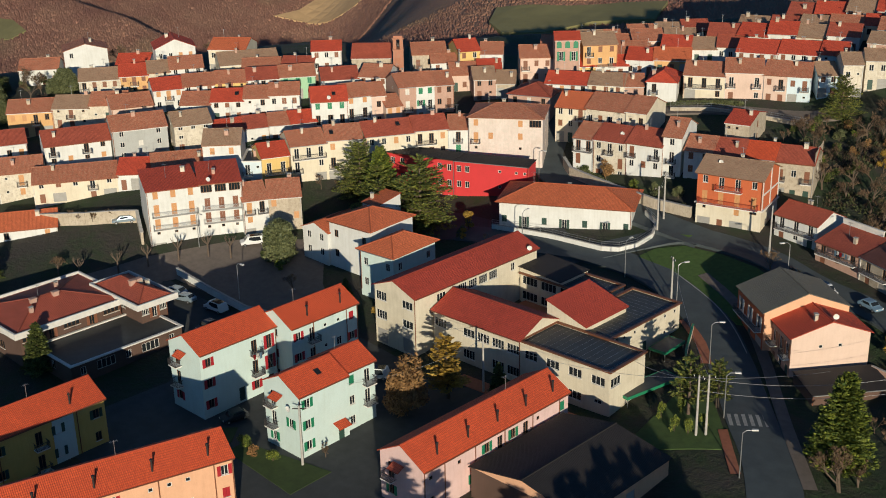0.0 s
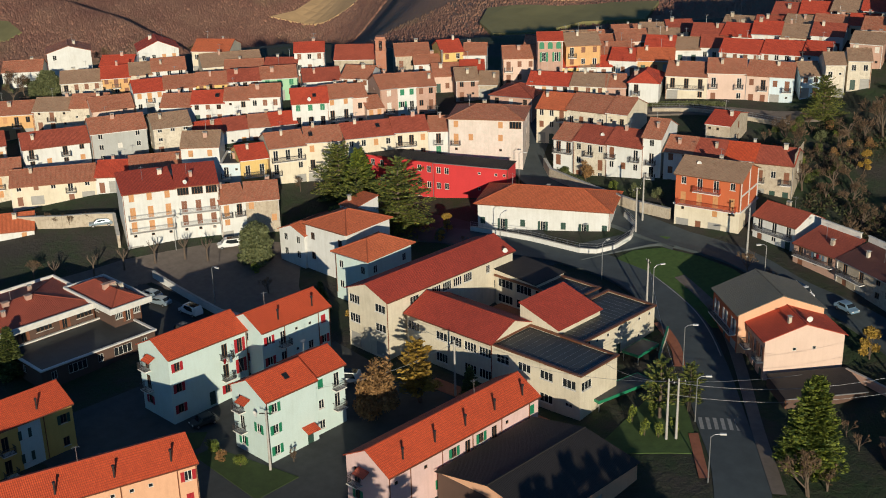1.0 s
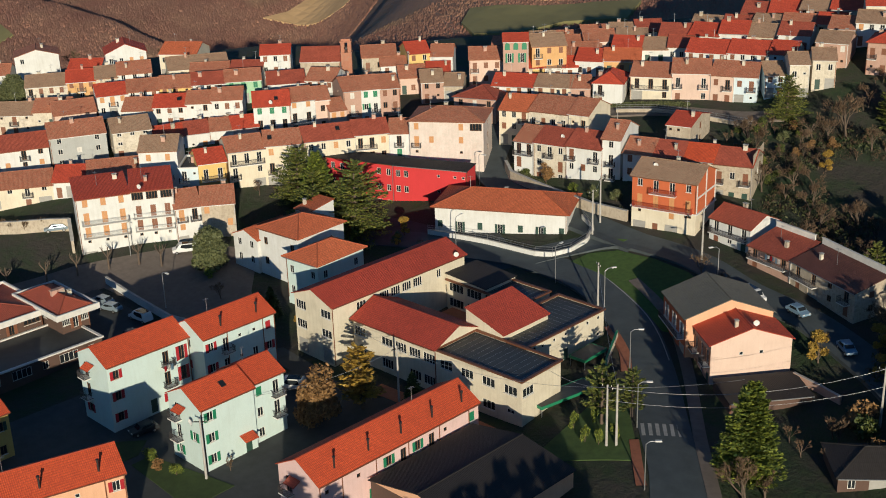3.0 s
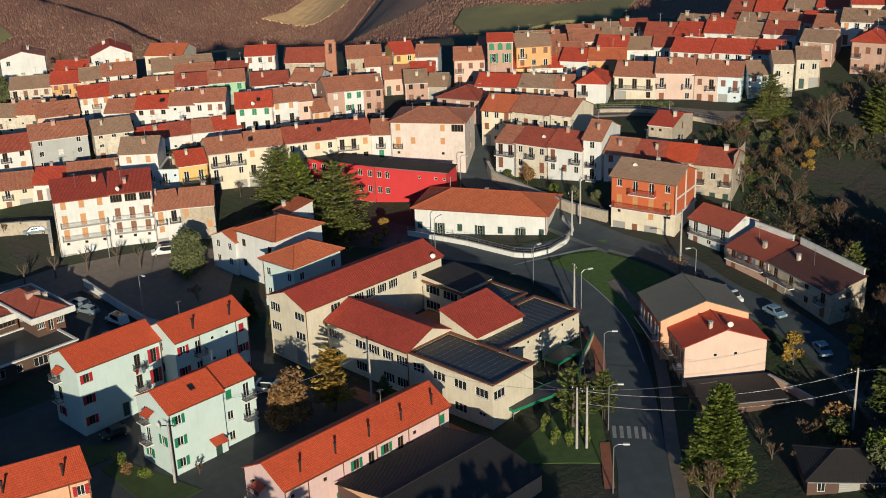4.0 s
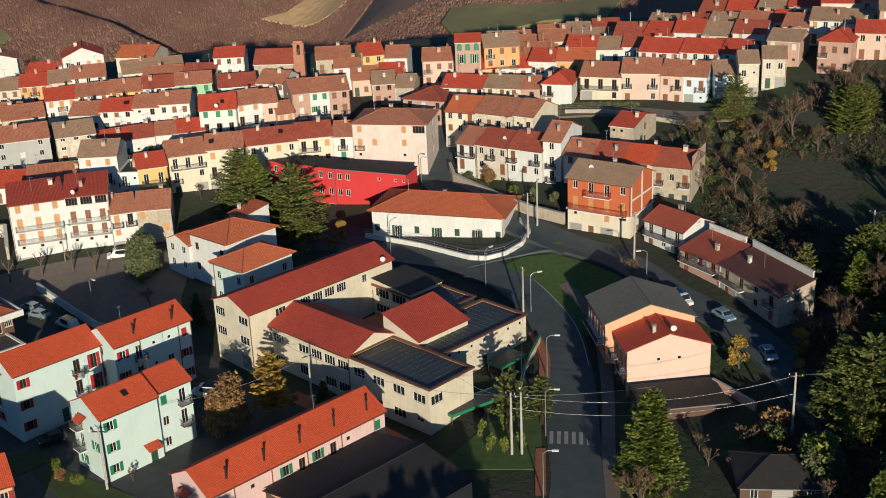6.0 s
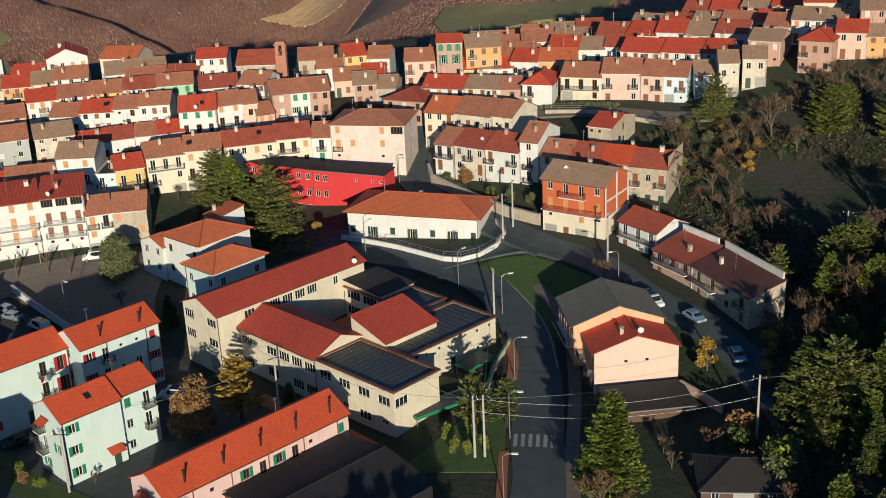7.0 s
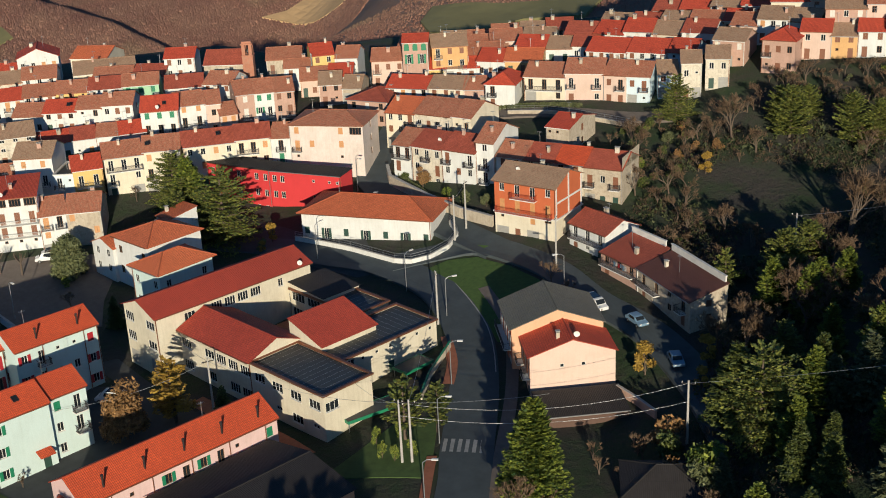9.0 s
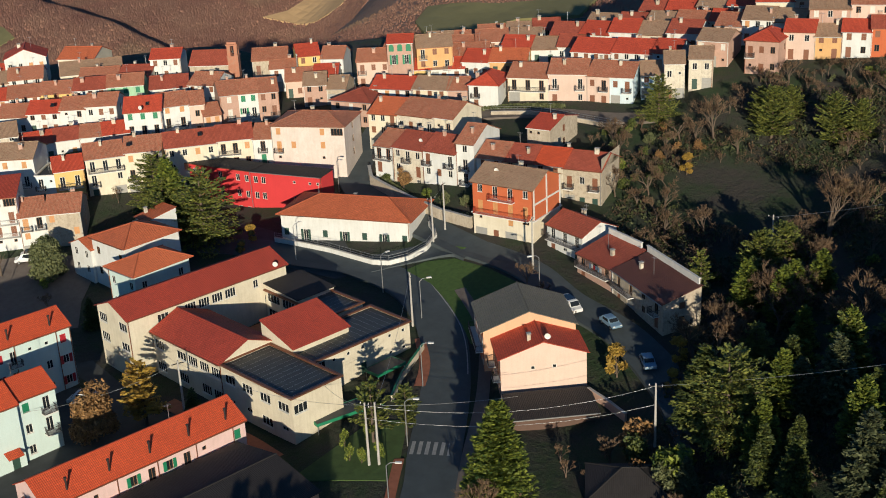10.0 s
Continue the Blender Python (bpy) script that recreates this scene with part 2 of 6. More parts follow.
_A = np.block([[_A, np.ones((len(_pts), 1))], [np.ones((1, len(_pts))), np.zeros((1, 1))]])
_w = np.linalg.solve(_A, np.append(_pts[:, 2], 0.0))


def smooth(a, b, x):
    t = np.clip((x - a) / (b - a), 0, 1)
    return t * t * (3 - 2 * t)


def land(x, y):
    """Height of the ground, for arrays."""
    x, y = np.atleast_1d(np.asarray(x, float)), np.atleast_1d(np.asarray(y, float))
    z = np.zeros_like(x)
    for i in range(0, len(x), 20000):
        s = slice(i, i + 20000)
        r2 = (x[s, None] - _pts[None, :, 0]) ** 2 + (y[s, None] - _pts[None, :, 1]) ** 2
        z[s] = _ker(r2) @ _w[:-1] + _w[-1]
    along, across = -0.695 * x + 0.719 * y, 0.719 * x + 0.695 * y
    edge = np.hypot((x + 160) / 1.0, y - 165)
    far = 12 - 0.285 * np.clip(along - 320, 0, 446) + 0.2 * np.clip(along - 800, 0, 1250)
    far = far + smooth(500, 760, along) * (6 * np.sin(across / 95 + along / 140) + 3.5 * np.sin(across / 48 - along / 70 + 1) + 1.2 * np.sin(across / 21 + along / 26) + 0.5 * np.sin(across / 12 - along / 15 + 2))
    far = far - 60 * smooth(-125, -270, across) * smooth(120, 260, along) * smooth(760, 600, along)
    # the nearer shoulder of the hills beyond the upper village
    near = 12 - 0.22 * np.clip(along - 335, 0, 100) + 0.075 * np.clip(along - 440, 0, 300) + 2.2 * np.sin(across / 34 + along / 47) + 1.0 * np.sin(across / 15 - along / 21)
    side_w = smooth(-120, 40, across) * smooth(330, 345, along)
    far = far * (1 - side_w) + near * side_w
    # a wooded spur whose far side stays in shade
    off = (along - 932) + (across + 275) * 0.83
    far = far + 15 * np.where(off < 0, np.exp(-(off / 60.0) ** 2), np.exp(-(off / 16.0) ** 2)) * smooth(-420, -330, across) * smooth(-120, -190, across)
    far = np.where(along < 250, np.minimum(far, 12), far)
    near_side = smooth(260, 60, along)
    far = far * (1 - near_side) + -6 * near_side
    k = smooth(115, 205, edge + np.where(y > 230, (x + 160) * -0.35, 0))
    return np.clip(z, -12, 45) * (1 - k) + far * k


def g(x, y):
    return float(land(x, y)[0])


def axis(lo, hi, step, out, grow=1.14):
    a = list(np.arange(lo, hi + 0.1, step))
    s = step
    while a[-1] < out:
        s *= grow
        a.append(a[-1] + s)
    s = step
    while a[0] > -out:
        s *= grow
        a.insert(0, a[0] - s)
    return np.array(a)


def sheet(name, xs, ys, zfun, material, label, category):
    X, Y = np.meshgrid(xs, ys)
    Z = zfun(X.ravel(), Y.ravel())
    nx, ny = len(xs), len(ys)
    idx = np.arange(nx * ny).reshape(ny, nx)
    faces = np.stack([idx[:-1, :-1], idx[:-1, 1:], idx[1:, 1:], idx[1:, :-1]], -1).reshape(-1, 4)
    me = bpy.data.meshes.new(name)
    me.from_pydata(np.column_stack([X.ravel(), Y.ravel(), Z]).tolist(), [], faces.tolist())
    me.polygons.foreach_set("use_smooth", np.ones(len(me.polygons), bool))
    me.materials.append(material)
    return tagged(new(name, me), label, category, kind="structure")


def ground_material():
    m, nt, b = nodes_of("ground_earth_grass", 0.95)
    v = position(nt)
    sep = nt.nodes.new("ShaderNodeSeparateXYZ")
    nt.links.new(v, sep.inputs[0])
    big, mid, fine = noise_of(nt, v, 0.012, 5, 0.6), noise_of(nt, v, 0.09, 6, 0.7), noise_of(nt, v, 0.9, 5, 0.7)
    wood = mixed(nt, "MIX", fine, (0.20, 0.11, 0.078, 1), (0.31, 0.18, 0.125, 1))
    wood = mixed(nt, "MIX", ramp(nt, mid, [(0.42, (0, 0, 0, 1)), (0.7, (0.7, 0.7, 0.7, 1))]), wood, (0.27, 0.18, 0.11, 1))
    hill = wood
    pick2 = ramp(nt, noise_of(nt, v, 0.009, 2, 0.4), [(0.56, (0, 0, 0, 1)), (0.66, (0.8, 0.8, 0.8, 1))])
    hill = mixed(nt, "MIX", pick2, hill, (0.23, 0.18, 0.09, 1))
    # earth and grass round the village, darkened to hold the shade between houses
    shaded_town = mixed(nt, "MIX", ramp(nt, mid, [(0.4, (0, 0, 0, 1)), (0.6, (1, 1, 1, 1))]), (0.042, 0.037, 0.031, 1), (0.020, 0.042, 0.012, 1))
    shaded_town = mixed(nt, "MIX", ramp(nt, fine, [(0.45, (0, 0, 0, 1)), (0.75, (0.6, 0.6, 0.6, 1))]), shaded_town, (0.045, 0.037, 0.027, 1))
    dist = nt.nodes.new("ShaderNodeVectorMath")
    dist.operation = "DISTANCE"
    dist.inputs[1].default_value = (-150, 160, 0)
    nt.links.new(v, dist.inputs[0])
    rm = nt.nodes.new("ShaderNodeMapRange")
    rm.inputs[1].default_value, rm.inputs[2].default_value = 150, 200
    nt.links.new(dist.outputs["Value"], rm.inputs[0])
    nt.links.new(mixed(nt, "MIX", rm.outputs[0], shaded_town, hill), b.inputs["Base Color"])
    bumped(nt, b, mixed(nt, "ADD", 0.6, fine, mid), 0.8, 0.5)
    return m


_fine = lambda lo, hi, a, b: np.array(sorted(set(axis(lo, hi, 3.0, 4200, 1.25)[(axis(lo, hi, 3.0, 4200, 1.25) < a) | (axis(lo, hi, 3.0, 4200, 1.25) > b)]) | set(np.arange(a, b + 1, 9.0))))
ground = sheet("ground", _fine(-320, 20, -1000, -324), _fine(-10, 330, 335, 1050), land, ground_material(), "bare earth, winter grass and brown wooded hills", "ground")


def ribbon(name, pts, width, material, lift, label, category, kind="structure", step=2.0, wave=None):
    """A strip laid on the ground along a line, flat across."""
    pts = [Vector((p[0], p[1], 0)) for p in pts]
    ctr = []
    for i in range(len(pts) - 1):
        a, b, c, d = pts[max(i - 1, 0)], pts[i], pts[i + 1], pts[min(i + 2, len(pts) - 1)]
        n = max(2, int((c - b).length / step))
        for k in range(n):
            t = k / n
            ctr.append(0.5 * ((2 * b) + (c - a) * t + (2 * a - 5 * b + 4 * c - d) * t * t + (3 * b - a - 3 * c + d) * t ** 3))
    ctr.append(pts[-1])
    bm = bmesh.new()
    rows = []
    for i, p in enumerate(ctr):
        t = (ctr[min(i + 1, len(ctr) - 1)] - ctr[max(i - 1, 0)]).normalized()
        n = Vector((-t.y, t.x, 0))
        zz = [g(*(p + n * width * s).xy) for s in (-0.5, -0.25, 0, 0.25, 0.5)]
        row = []
        for s in (-0.5, -0.17, 0.17, 0.5):
            q = p + n * width * s
            row.append(bm.verts.new((q.x, q.y, max(g(q.x, q.y), sum(zz) / 5 - 0.1) + lift)))
        for s in (0.5, -0.5):
            q = p + n * width * s
            row.insert(0 if s < 0 else len(row), bm.verts.new((q.x, q.y, g(q.x, q.y) - 0.6)))
        rows.append(row)
    for a, b in zip(rows, rows[1:]):
        for i in range(len(a) - 1):
            bm.faces.new((a[i], a[i + 1], b[i + 1], b[i]))
    bmesh.ops.recalc_face_normals(bm, faces=bm.faces)
    return tagged(part(name, bm, material), label, category, kind=kind)


def patch(name, pts, material, lift, label, category, kind="structure", step=2.5):
    """A paved or planted area inside a polygon, following the ground."""
    xs, ys = [p[0] for p in pts], [p[1] for p in pts]
    bm = bmesh.new()
    f = bm.faces.new([bm.verts.new((p[0], p[1], 0)) for p in pts])
    for lo, hi, k in ((min(xs), max(xs), 0), (min(ys), max(ys), 1)):
        c = lo + step
        while c < hi:
            bmesh.ops.bisect_plane(bm, geom=bm.verts[:] + bm.edges[:] + bm.faces[:], plane_co=(c, c, 0), plane_no=((1, 0, 0), (0, 1, 0))[k])
            c += step
    bmesh.ops.recalc_face_normals(bm, faces=bm.faces)
    if sum(f.normal.z for f in bm.faces) < 0:
        bmesh.ops.reverse_faces(bm, faces=bm.faces)
    rim = [e for e in bm.edges if e.is_boundary]
    ext = bmesh.ops.extrude_edge_only(bm, edges=rim)["geom"]
    low = {v for v in ext if isinstance(v, bmesh.types.BMVert)}
    for v in bm.verts:
        v.co.z = g(v.co.x, v.co.y) + (lift if v not in low else -0.5)
    bmesh.ops.recalc_face_normals(bm, faces=bm.faces)
    return tagged(part(name, bm, material), label, category, kind=kind)


# ---- houses ----
_mesh = {}


def kept(key, make):
    if key not in _mesh:
        bm = bmesh.new()
        make(bm)
        me = bpy.data.meshes.new(str(key[0]))
        bm.to_mesh(me)
        bm.free()
        _mesh[key] = me
    return _mesh[key]


def frame_bm(bm, w, h, n, t=0.07):
    """A window frame with n lights: one body with holes through it."""
    xs = [-w / 2]
    for i in range(n):
        a, b = -w / 2 + w * i / n, -w / 2 + w * (i + 1) / n
        xs += [a + (t if i == 0 else t / 2), b - (t if i == n - 1 else t / 2)]
    xs.append(w / 2)
    zs = [0, t, h - t, h]
    v = {(i, j, k): bm.verts.new((x, y, z)) for i, x in enumerate(xs) for j, z in enumerate(zs) for k, y in enumerate((0.05, 0.12))}
    solid = lambda i, j: 0 <= i < len(xs) - 1 and 0 <= j < 3 and not (j == 1 and i % 2 == 1)
    for i in range(len(xs) - 1):
        for j in range(3):
            if not solid(i, j):
                continue
            bm.faces.new((v[i, j, 0], v[i + 1, j, 0], v[i + 1, j + 1, 0], v[i, j + 1, 0]))
            bm.faces.new((v[i, j + 1, 1], v[i + 1, j + 1, 1], v[i + 1, j, 1], v[i, j, 1]))
            for di, dj, p, q in ((-1, 0, (i, j + 1), (i, j)), (1, 0, (i + 1, j), (i + 1, j + 1)), (0, -1, (i, j), (i + 1, j)), (0, 1, (i + 1, j + 1), (i, j + 1))):
                if not solid(i + di, j + dj):
                    bm.faces.new((v[(*q, 0)], v[(*p, 0)], v[(*p, 1)], v[(*q, 1)]))


def corrugated(bm, w, h, n=8):
    pr = [(0.14, 0)] + [(0.08 if i % 2 else 0.11, h * i / (2 * n)) for i in range(2 * n + 1)] + [(0.14, h)]
    a, b = [bm.verts.new((-w / 2, y, z)) for y, z in pr], [bm.verts.new((w / 2, y, z)) for y, z in pr]
    for i in range(len(pr)):
        j = (i + 1) % len(pr)
        bm.faces.new((a[i], b[i], b[j], a[j]))
    bmesh.ops.recalc_face_normals(bm, faces=bm.faces)


def leaf_bm(bm, w, h):
    box(bm, 0, -0.05, 0, w, 0, h)
    k = int(h / 0.16)
    for i in range(1, k):
        box(bm, 0.07, -0.065, h * i / k - 0.03, w - 0.07, -0.05, h * i / k + 0.03)


def rail_bm(bm, w, d, h):
    for x0, y0, x1, y1 in ((0, -d, w, -d + 0.05), (0, -d, 0.05, 0), (w - 0.05, -d, w, 0)):
        box(bm, x0, y0, h - 0.06, x1, y1, h)
        box(bm, x0, y0, 0.06, x1, y1, 0.1)
    n = max(4, int(w / 0.16))
    for i in range(n + 1):
        x = 0.02 + (w - 0.04) * i / n
        box(bm, x - 0.018, -d + 0.005, 0.1, x + 0.018, -d + 0.04, h - 0.06)
    for i in range(1, int(d / 0.16)):
        for x in (0.005, w - 0.045):
            box(bm, x, -d + 0.16 * i - 0.018, 0.1, x + 0.04, -d + 0.16 * i + 0.018, h - 0.06)


OPENING = {"w": (0.95, 1.35, 0.95), "s": (0.95, 1.35, 0.95), "c": (0.95, 1.35, 0.95), "h": (0.95, 1.35, 0.95), "o": (0.6, 0.55, 1.5), "D": (1.0, 2.2, 0.08), "B": (1.0, 2.2, 0.08), "b": (1.0, 2.2, 0.08),
           "C": (1.0, 2.2, 0.08), "E": (1.0, 2.2, 0.08), "d": (1.05, 2.15, 0.02), "g": (2.5, 2.4, 0.02), "t": (2.3, 1.35, 0.95), "T": (3.2, 1.5, 0.9), "S": (0.95, 2.2, 0.08), "l": (1.3, 0.6, 1.6), "A": (1.15, 1.05, 0.6)}


def side(wallbm, root, W, z0, H, rows, xf, m, sh, shut, frame_m, rng, fine, rail, gate):
    """One outer wall with its openings. rows: a string a storey, from the ground up, a letter a bay. xf maps (along, out, up) to the house."""
    ops = []
    for s, row in enumerate(rows):
        n = len(row)
        for b, c in enumerate(row):
            if c not in OPENING:
                continue
            w, h, sill = OPENING[c]
            w, h = min(w, W / n * 0.8), min(h, sh - sill - 0.2)
            u = W * (b + 0.5) / n
            ops.append((u - w / 2, s * sh + sill, u + w / 2, s * sh + sill + h, c, u, w, h))
    us = sorted({0, W} | {round(o[i], 3) for o in ops for i in (0, 2)})
    zs = sorted({z0, H} | {round(o[i], 3) for o in ops for i in (1, 3)})
    cache = {}

    def vert(u, o, z):
        k = (round(u, 3), round(o, 3), round(z, 3))
        if k not in cache:
            cache[k] = wallbm.verts.new(xf(u, o, z))
        return cache[k]
    for a, b in zip(us, us[1:]):
        for p, q in zip(zs, zs[1:]):
            if not any(o[0] - 0.002 < a and b < o[2] + 0.002 and o[1] - 0.002 < p and q < o[3] + 0.002 for o in ops):
                wallbm.faces.new((vert(a, 0, p), vert(b, 0, p), vert(b, 0, q), vert(a, 0, q)))
    for o in ops:
        a, p, b, q = [round(x, 3) for x in o[:4]]
        for (u1, p1), (u2, p2) in (((a, p), (b, p)), ((b, p), (b, q)), ((b, q), (a, q)), ((a, q), (a, p))):
            wallbm.faces.new([wallbm.verts.new(xf(*k)) for k in ((u1, 0, p1), (u2, 0, p2), (u2, -0.2, p2), (u1, -0.2, p1))])
        wallbm.faces.new([wallbm.verts.new(xf(*k)) for k in ((a, -0.2, p), (b, -0.2, p), (b, -0.2, q), (a, -0.2, q))])
        c, u, w, h = o[4:]
        w, h = round(w, 2), round(h, 2)
        at = m @ Matrix.Translation((u, 0, o[1]))
        if c == "g":
            part("garage_door", kept(("garage_door", w, h), lambda bm: corrugated(bm, w, h)), gate, root, m=at)
            continue
        if c == "d":
            part("door", kept(("door", w, h), lambda bm: (box(bm, -w / 2, 0.06, 0, w / 2, 0.12, h), box(bm, -w / 2 + 0.12, 0.04, 0.15, -0.05, 0.06, h * 0.45), box(bm, 0.05, 0.04, 0.15, w / 2 - 0.12, 0.06, h * 0.45))), SHUT[rng.choice(["brown", "brown", "dark"])], root, m=at)
            continue
        if c in "chCE":
            part("shutter", kept(("shutter_closed", w, h), lambda bm: (leaf_bm(bm, w / 2 - 0.01, h), [setattr(v.co, "x", v.co.x - w / 2) for v in bm.verts])), SHUT[shut], root, m=at @ Matrix.Translation((0, 0.1, 0)))
            part("shutter", kept(("shutter_closed_b", w, h), lambda bm: leaf_bm(bm, w / 2 - 0.01, h)), SHUT[shut], root, m=at @ Matrix.Translation((0.01, 0.1, 0)))
        elif c == "A":
            def arch(bm):
                prof = [(-w / 2, 0), (w / 2, 0)] + [(w / 2 * math.cos(math.pi * i / 8), h + w / 2 * math.sin(math.pi * i / 8)) for i in range(9)]
                a, b = [[bm.verts.new((x_, y_, z_)) for x_, z_ in prof] for y_ in (-0.03, 0.1)]
                bm.faces.new(a), bm.faces.new(b[::-1])
                for i in range(len(prof)):
                    bm.faces.new((a[i], b[i], b[(i + 1) % len(prof)], a[(i + 1) % len(prof)]))
            part("arched_shutter", kept(("arched_shutter", w, h), arch), SHUT["green"], root, m=at)
        else:
            n = 1 if c in "oA" else (4 if c == "T" else 3 if c == "t" else 2)
            win = part("window", kept(("window", w, h, n), lambda bm: frame_bm(bm, w, h, n)), frame_m, root, m=at)
            part("pane", kept(("pane", w, h), lambda bm: box(bm, -w / 2 + 0.03, 0.08, 0.03, w / 2 - 0.03, 0.09, h - 0.03)), GLASS, win)
            if c in "sSb" and fine >= 0:
                for sx in (-1, 1):
                    part("shutter", kept(("shutter", round(w / 2, 2), h), lambda bm: leaf_bm(bm, w / 2, h)), SHUT[shut], root, m=at @ Matrix.Translation((-w if sx < 0 else w / 2, -0.01, 0)))
        if fine >= 1 and c in "wscthT":
            part("sill", kept(("sill", w), lambda bm: box(bm, -w / 2 - 0.08, -0.1, -0.07, w / 2 + 0.08, 0.05, 0)), PALE, root, m=at)
    for s, row in enumerate(rows):
        n, b = len(row), 0
        while b < len(row):
            if row[b] in "DCBbE":
                e = b
                while row[b] in "BbE" and e + 1 < len(row) and row[e + 1] in "BbE":
                    e += 1
                u0, u1 = W * (b + 0.5) / n - 0.95, W * (e + 0.5) / n + 0.95
                u0, u1, dd = max(u0, 0.05), min(u1, W - 0.05), 1.05
                bal = part("balcony", kept(("balcony", round(u1 - u0, 2)), lambda bm: box(bm, 0, -dd, -0.14, u1 - u0, 0.05, 0.02)), PALE, root, m=m @ Matrix.Translation((u0, 0, s * sh)))
                part("railing", kept(("railing", round(u1 - u0, 2)), lambda bm: rail_bm(bm, round(u1 - u0, 2), dd, 1.0)), rail, bal)
                b = e
            b += 1


def random_rows(rng, n, bays, style):
    rows = []
    for s in range(n):
        row = ""
        for b in range(bays):
            if s == 0:
                row += rng.choice("dgcdwod" if style != "plain" else "dwco.")
            elif s == n - 1 and n > 3:
                row += rng.choice("wcco")
            else:
                row += rng.choice({"old": "wwchcCwhDow", "plain": "wwco.", "rich": "DDCwsh"}[style])
        rows.append(row)
    return rows


def house(x, y, yaw, w, d, base, eave, wall="white", roof="old", kind="gable", rise=None, rows=None, left=None, right=None, back=None, shut="brown", storeys=None, style="old",
          chimneys=1, over=0.35, fine=0, rail=None, frame_m=None, seed=None, label="", gate=None, name="house", pipes=0, gutter=True, sink=2.5, ridge=None, antenna=True, at_w=0.5, left_wall=None, right_wall=None):
    """x, y: the foot of the facade's left end; the facade runs along yaw and the house lies behind it."""
    rng = random.Random(seed if seed is not None else int(x * 71 + y * 13))
    H = eave - base
    n = len(rows) if rows else (storeys or max(1, round(H / 3.0)))
    sh = H / n
    rise = d * 0.21 if rise is None else rise
    rail, frame_m, gate = rail or IRON, frame_m or rng.choice([FRAME, WOODFRAME]), gate or GATE
    bays = max(1, round(w / 2.5))
    rows = rows or random_rows(rng, n, bays, style)
    root = thing(name, pose(x, y, base, 0, 0, yaw), label or f"{wall} rendered {n}-storey village house with tiled roof", "house", "village houses" if name == "house" else "")
    bm = bmesh.new()
    side(bm, root, w, -sink, H, rows, lambda u, o, z: (u, -o, z), Matrix(), sh, shut, frame_m, rng, fine, rail, gate)
    sides = rng.choice([["", "w", "o"], ["", "o", ""], ["", "", ""], ["w", "c", "w"]])
    auto = lambda given: given if given is not None else [sides[min(2, i)] if i < n else "" for i in range(n)]
    n0 = len(bm.faces)
    side(bm, root, d, -sink, H, auto(right), lambda u, o, z: (w + o, u, z), pose(w, 0, 0, 0, 0, 90), sh, shut, frame_m, rng, fine, rail, gate)
    bm.faces.ensure_lookup_table()
    for f in bm.faces[n0:]:
        f.material_index = 1 if right_wall else 0
    n0 = len(bm.faces)
    side(bm, root, d, -sink, H, auto(left), lambda u, o, z: (-o, d - u, z), pose(0, d, 0, 0, 0, -90), sh, shut, frame_m, rng, fine, rail, gate)
    bm.faces.ensure_lookup_table()
    for f in bm.faces[n0:]:
        f.material_index = 1 if left_wall else 0
    side(bm, root, w, -sink, H, back or [""] * n, lambda u, o, z: (w - u, d + o, z), pose(w, d, 0, 0, 0, 180), sh, shut, frame_m, rng, fine, rail, gate)
    if kind == "gable":
        for xx, fl in ((0, 1), (w, -1)):
            t = [bm.verts.new(p) for p in ((xx, 0, H), (xx, d, H), (xx, d / 2, H + rise))]
            bm.faces.new(t[::fl] if fl < 0 else t[::-1])
    elif kind == "gable_x":
        for yy, fl in ((0, -1), (d, 1)):
            t = [bm.verts.new(p) for p in ((0, yy, H), (w, yy, H), (w * at_w, yy, H + rise))]
            bm.faces.new(t if fl < 0 else t[::-1])
    elif kind == "shed":
        t = [bm.verts.new(p) for p in ((0, 0, H), (0, d, H), (0, d, H + rise))]
        bm.faces.new(t[::-1])
        t = [bm.verts.new(p) for p in ((w, 0, H), (w, d, H), (w, d, H + rise))]
        bm.faces.new(t)
        t = [bm.verts.new(p) for p in ((0, d, H), (w, d, H), (w, d, H + rise), (0, d, H + rise))]
        bm.faces.new(t[::-1])
    part("wall", bm, [WALL[wall], WALL[left_wall or right_wall or wall]], root)
    rb = bmesh.new()
    uv = rb.loops.layers.uv.new("UVMap")
    o, g2 = over, 0.12
    top = 0.14
    if kind == "gable":
        k = rise / (d / 2)
        e = H - k * o + top
        so = o * 0.6
        prism(rb, [(-so, -o, e), (w + so, -o, e), (w + so, d / 2, H + rise + top), (-so, d / 2, H + rise + top)], g2, uv)
        prism(rb, [(w + so, d + o, e), (-so, d + o, e), (-so, d / 2, H + rise + top), (w + so, d / 2, H + rise + top)], g2, uv)
        caps = [((-so, d / 2, H + rise + top), (w + so, d / 2, H + rise + top))]
    elif kind == "gable_x":
        c = w * at_w
        eL, eR = H - rise / c * o + top, H - rise / (w - c) * o + top
        so = o * 0.6
        prism(rb, [(-o, d + so, eL), (-o, -so, eL), (c, -so, H + rise + top), (c, d + so, H + rise + top)], g2, uv)
        prism(rb, [(w + o, -so, eR), (w + o, d + so, eR), (c, d + so, H + rise + top), (c, -so, H + rise + top)], g2, uv)
        caps = [((c, -so, H + rise + top), (c, d + so, H + rise + top))]
    elif kind == "hip":
        r = min(w, d) / 2 if ridge is None else ridge
        z1, e = H + rise + top, H + top - 0.05
        A, B, C, D = (-o, -o, e), (w + o, -o, e), (w + o, d + o, e), (-o, d + o, e)
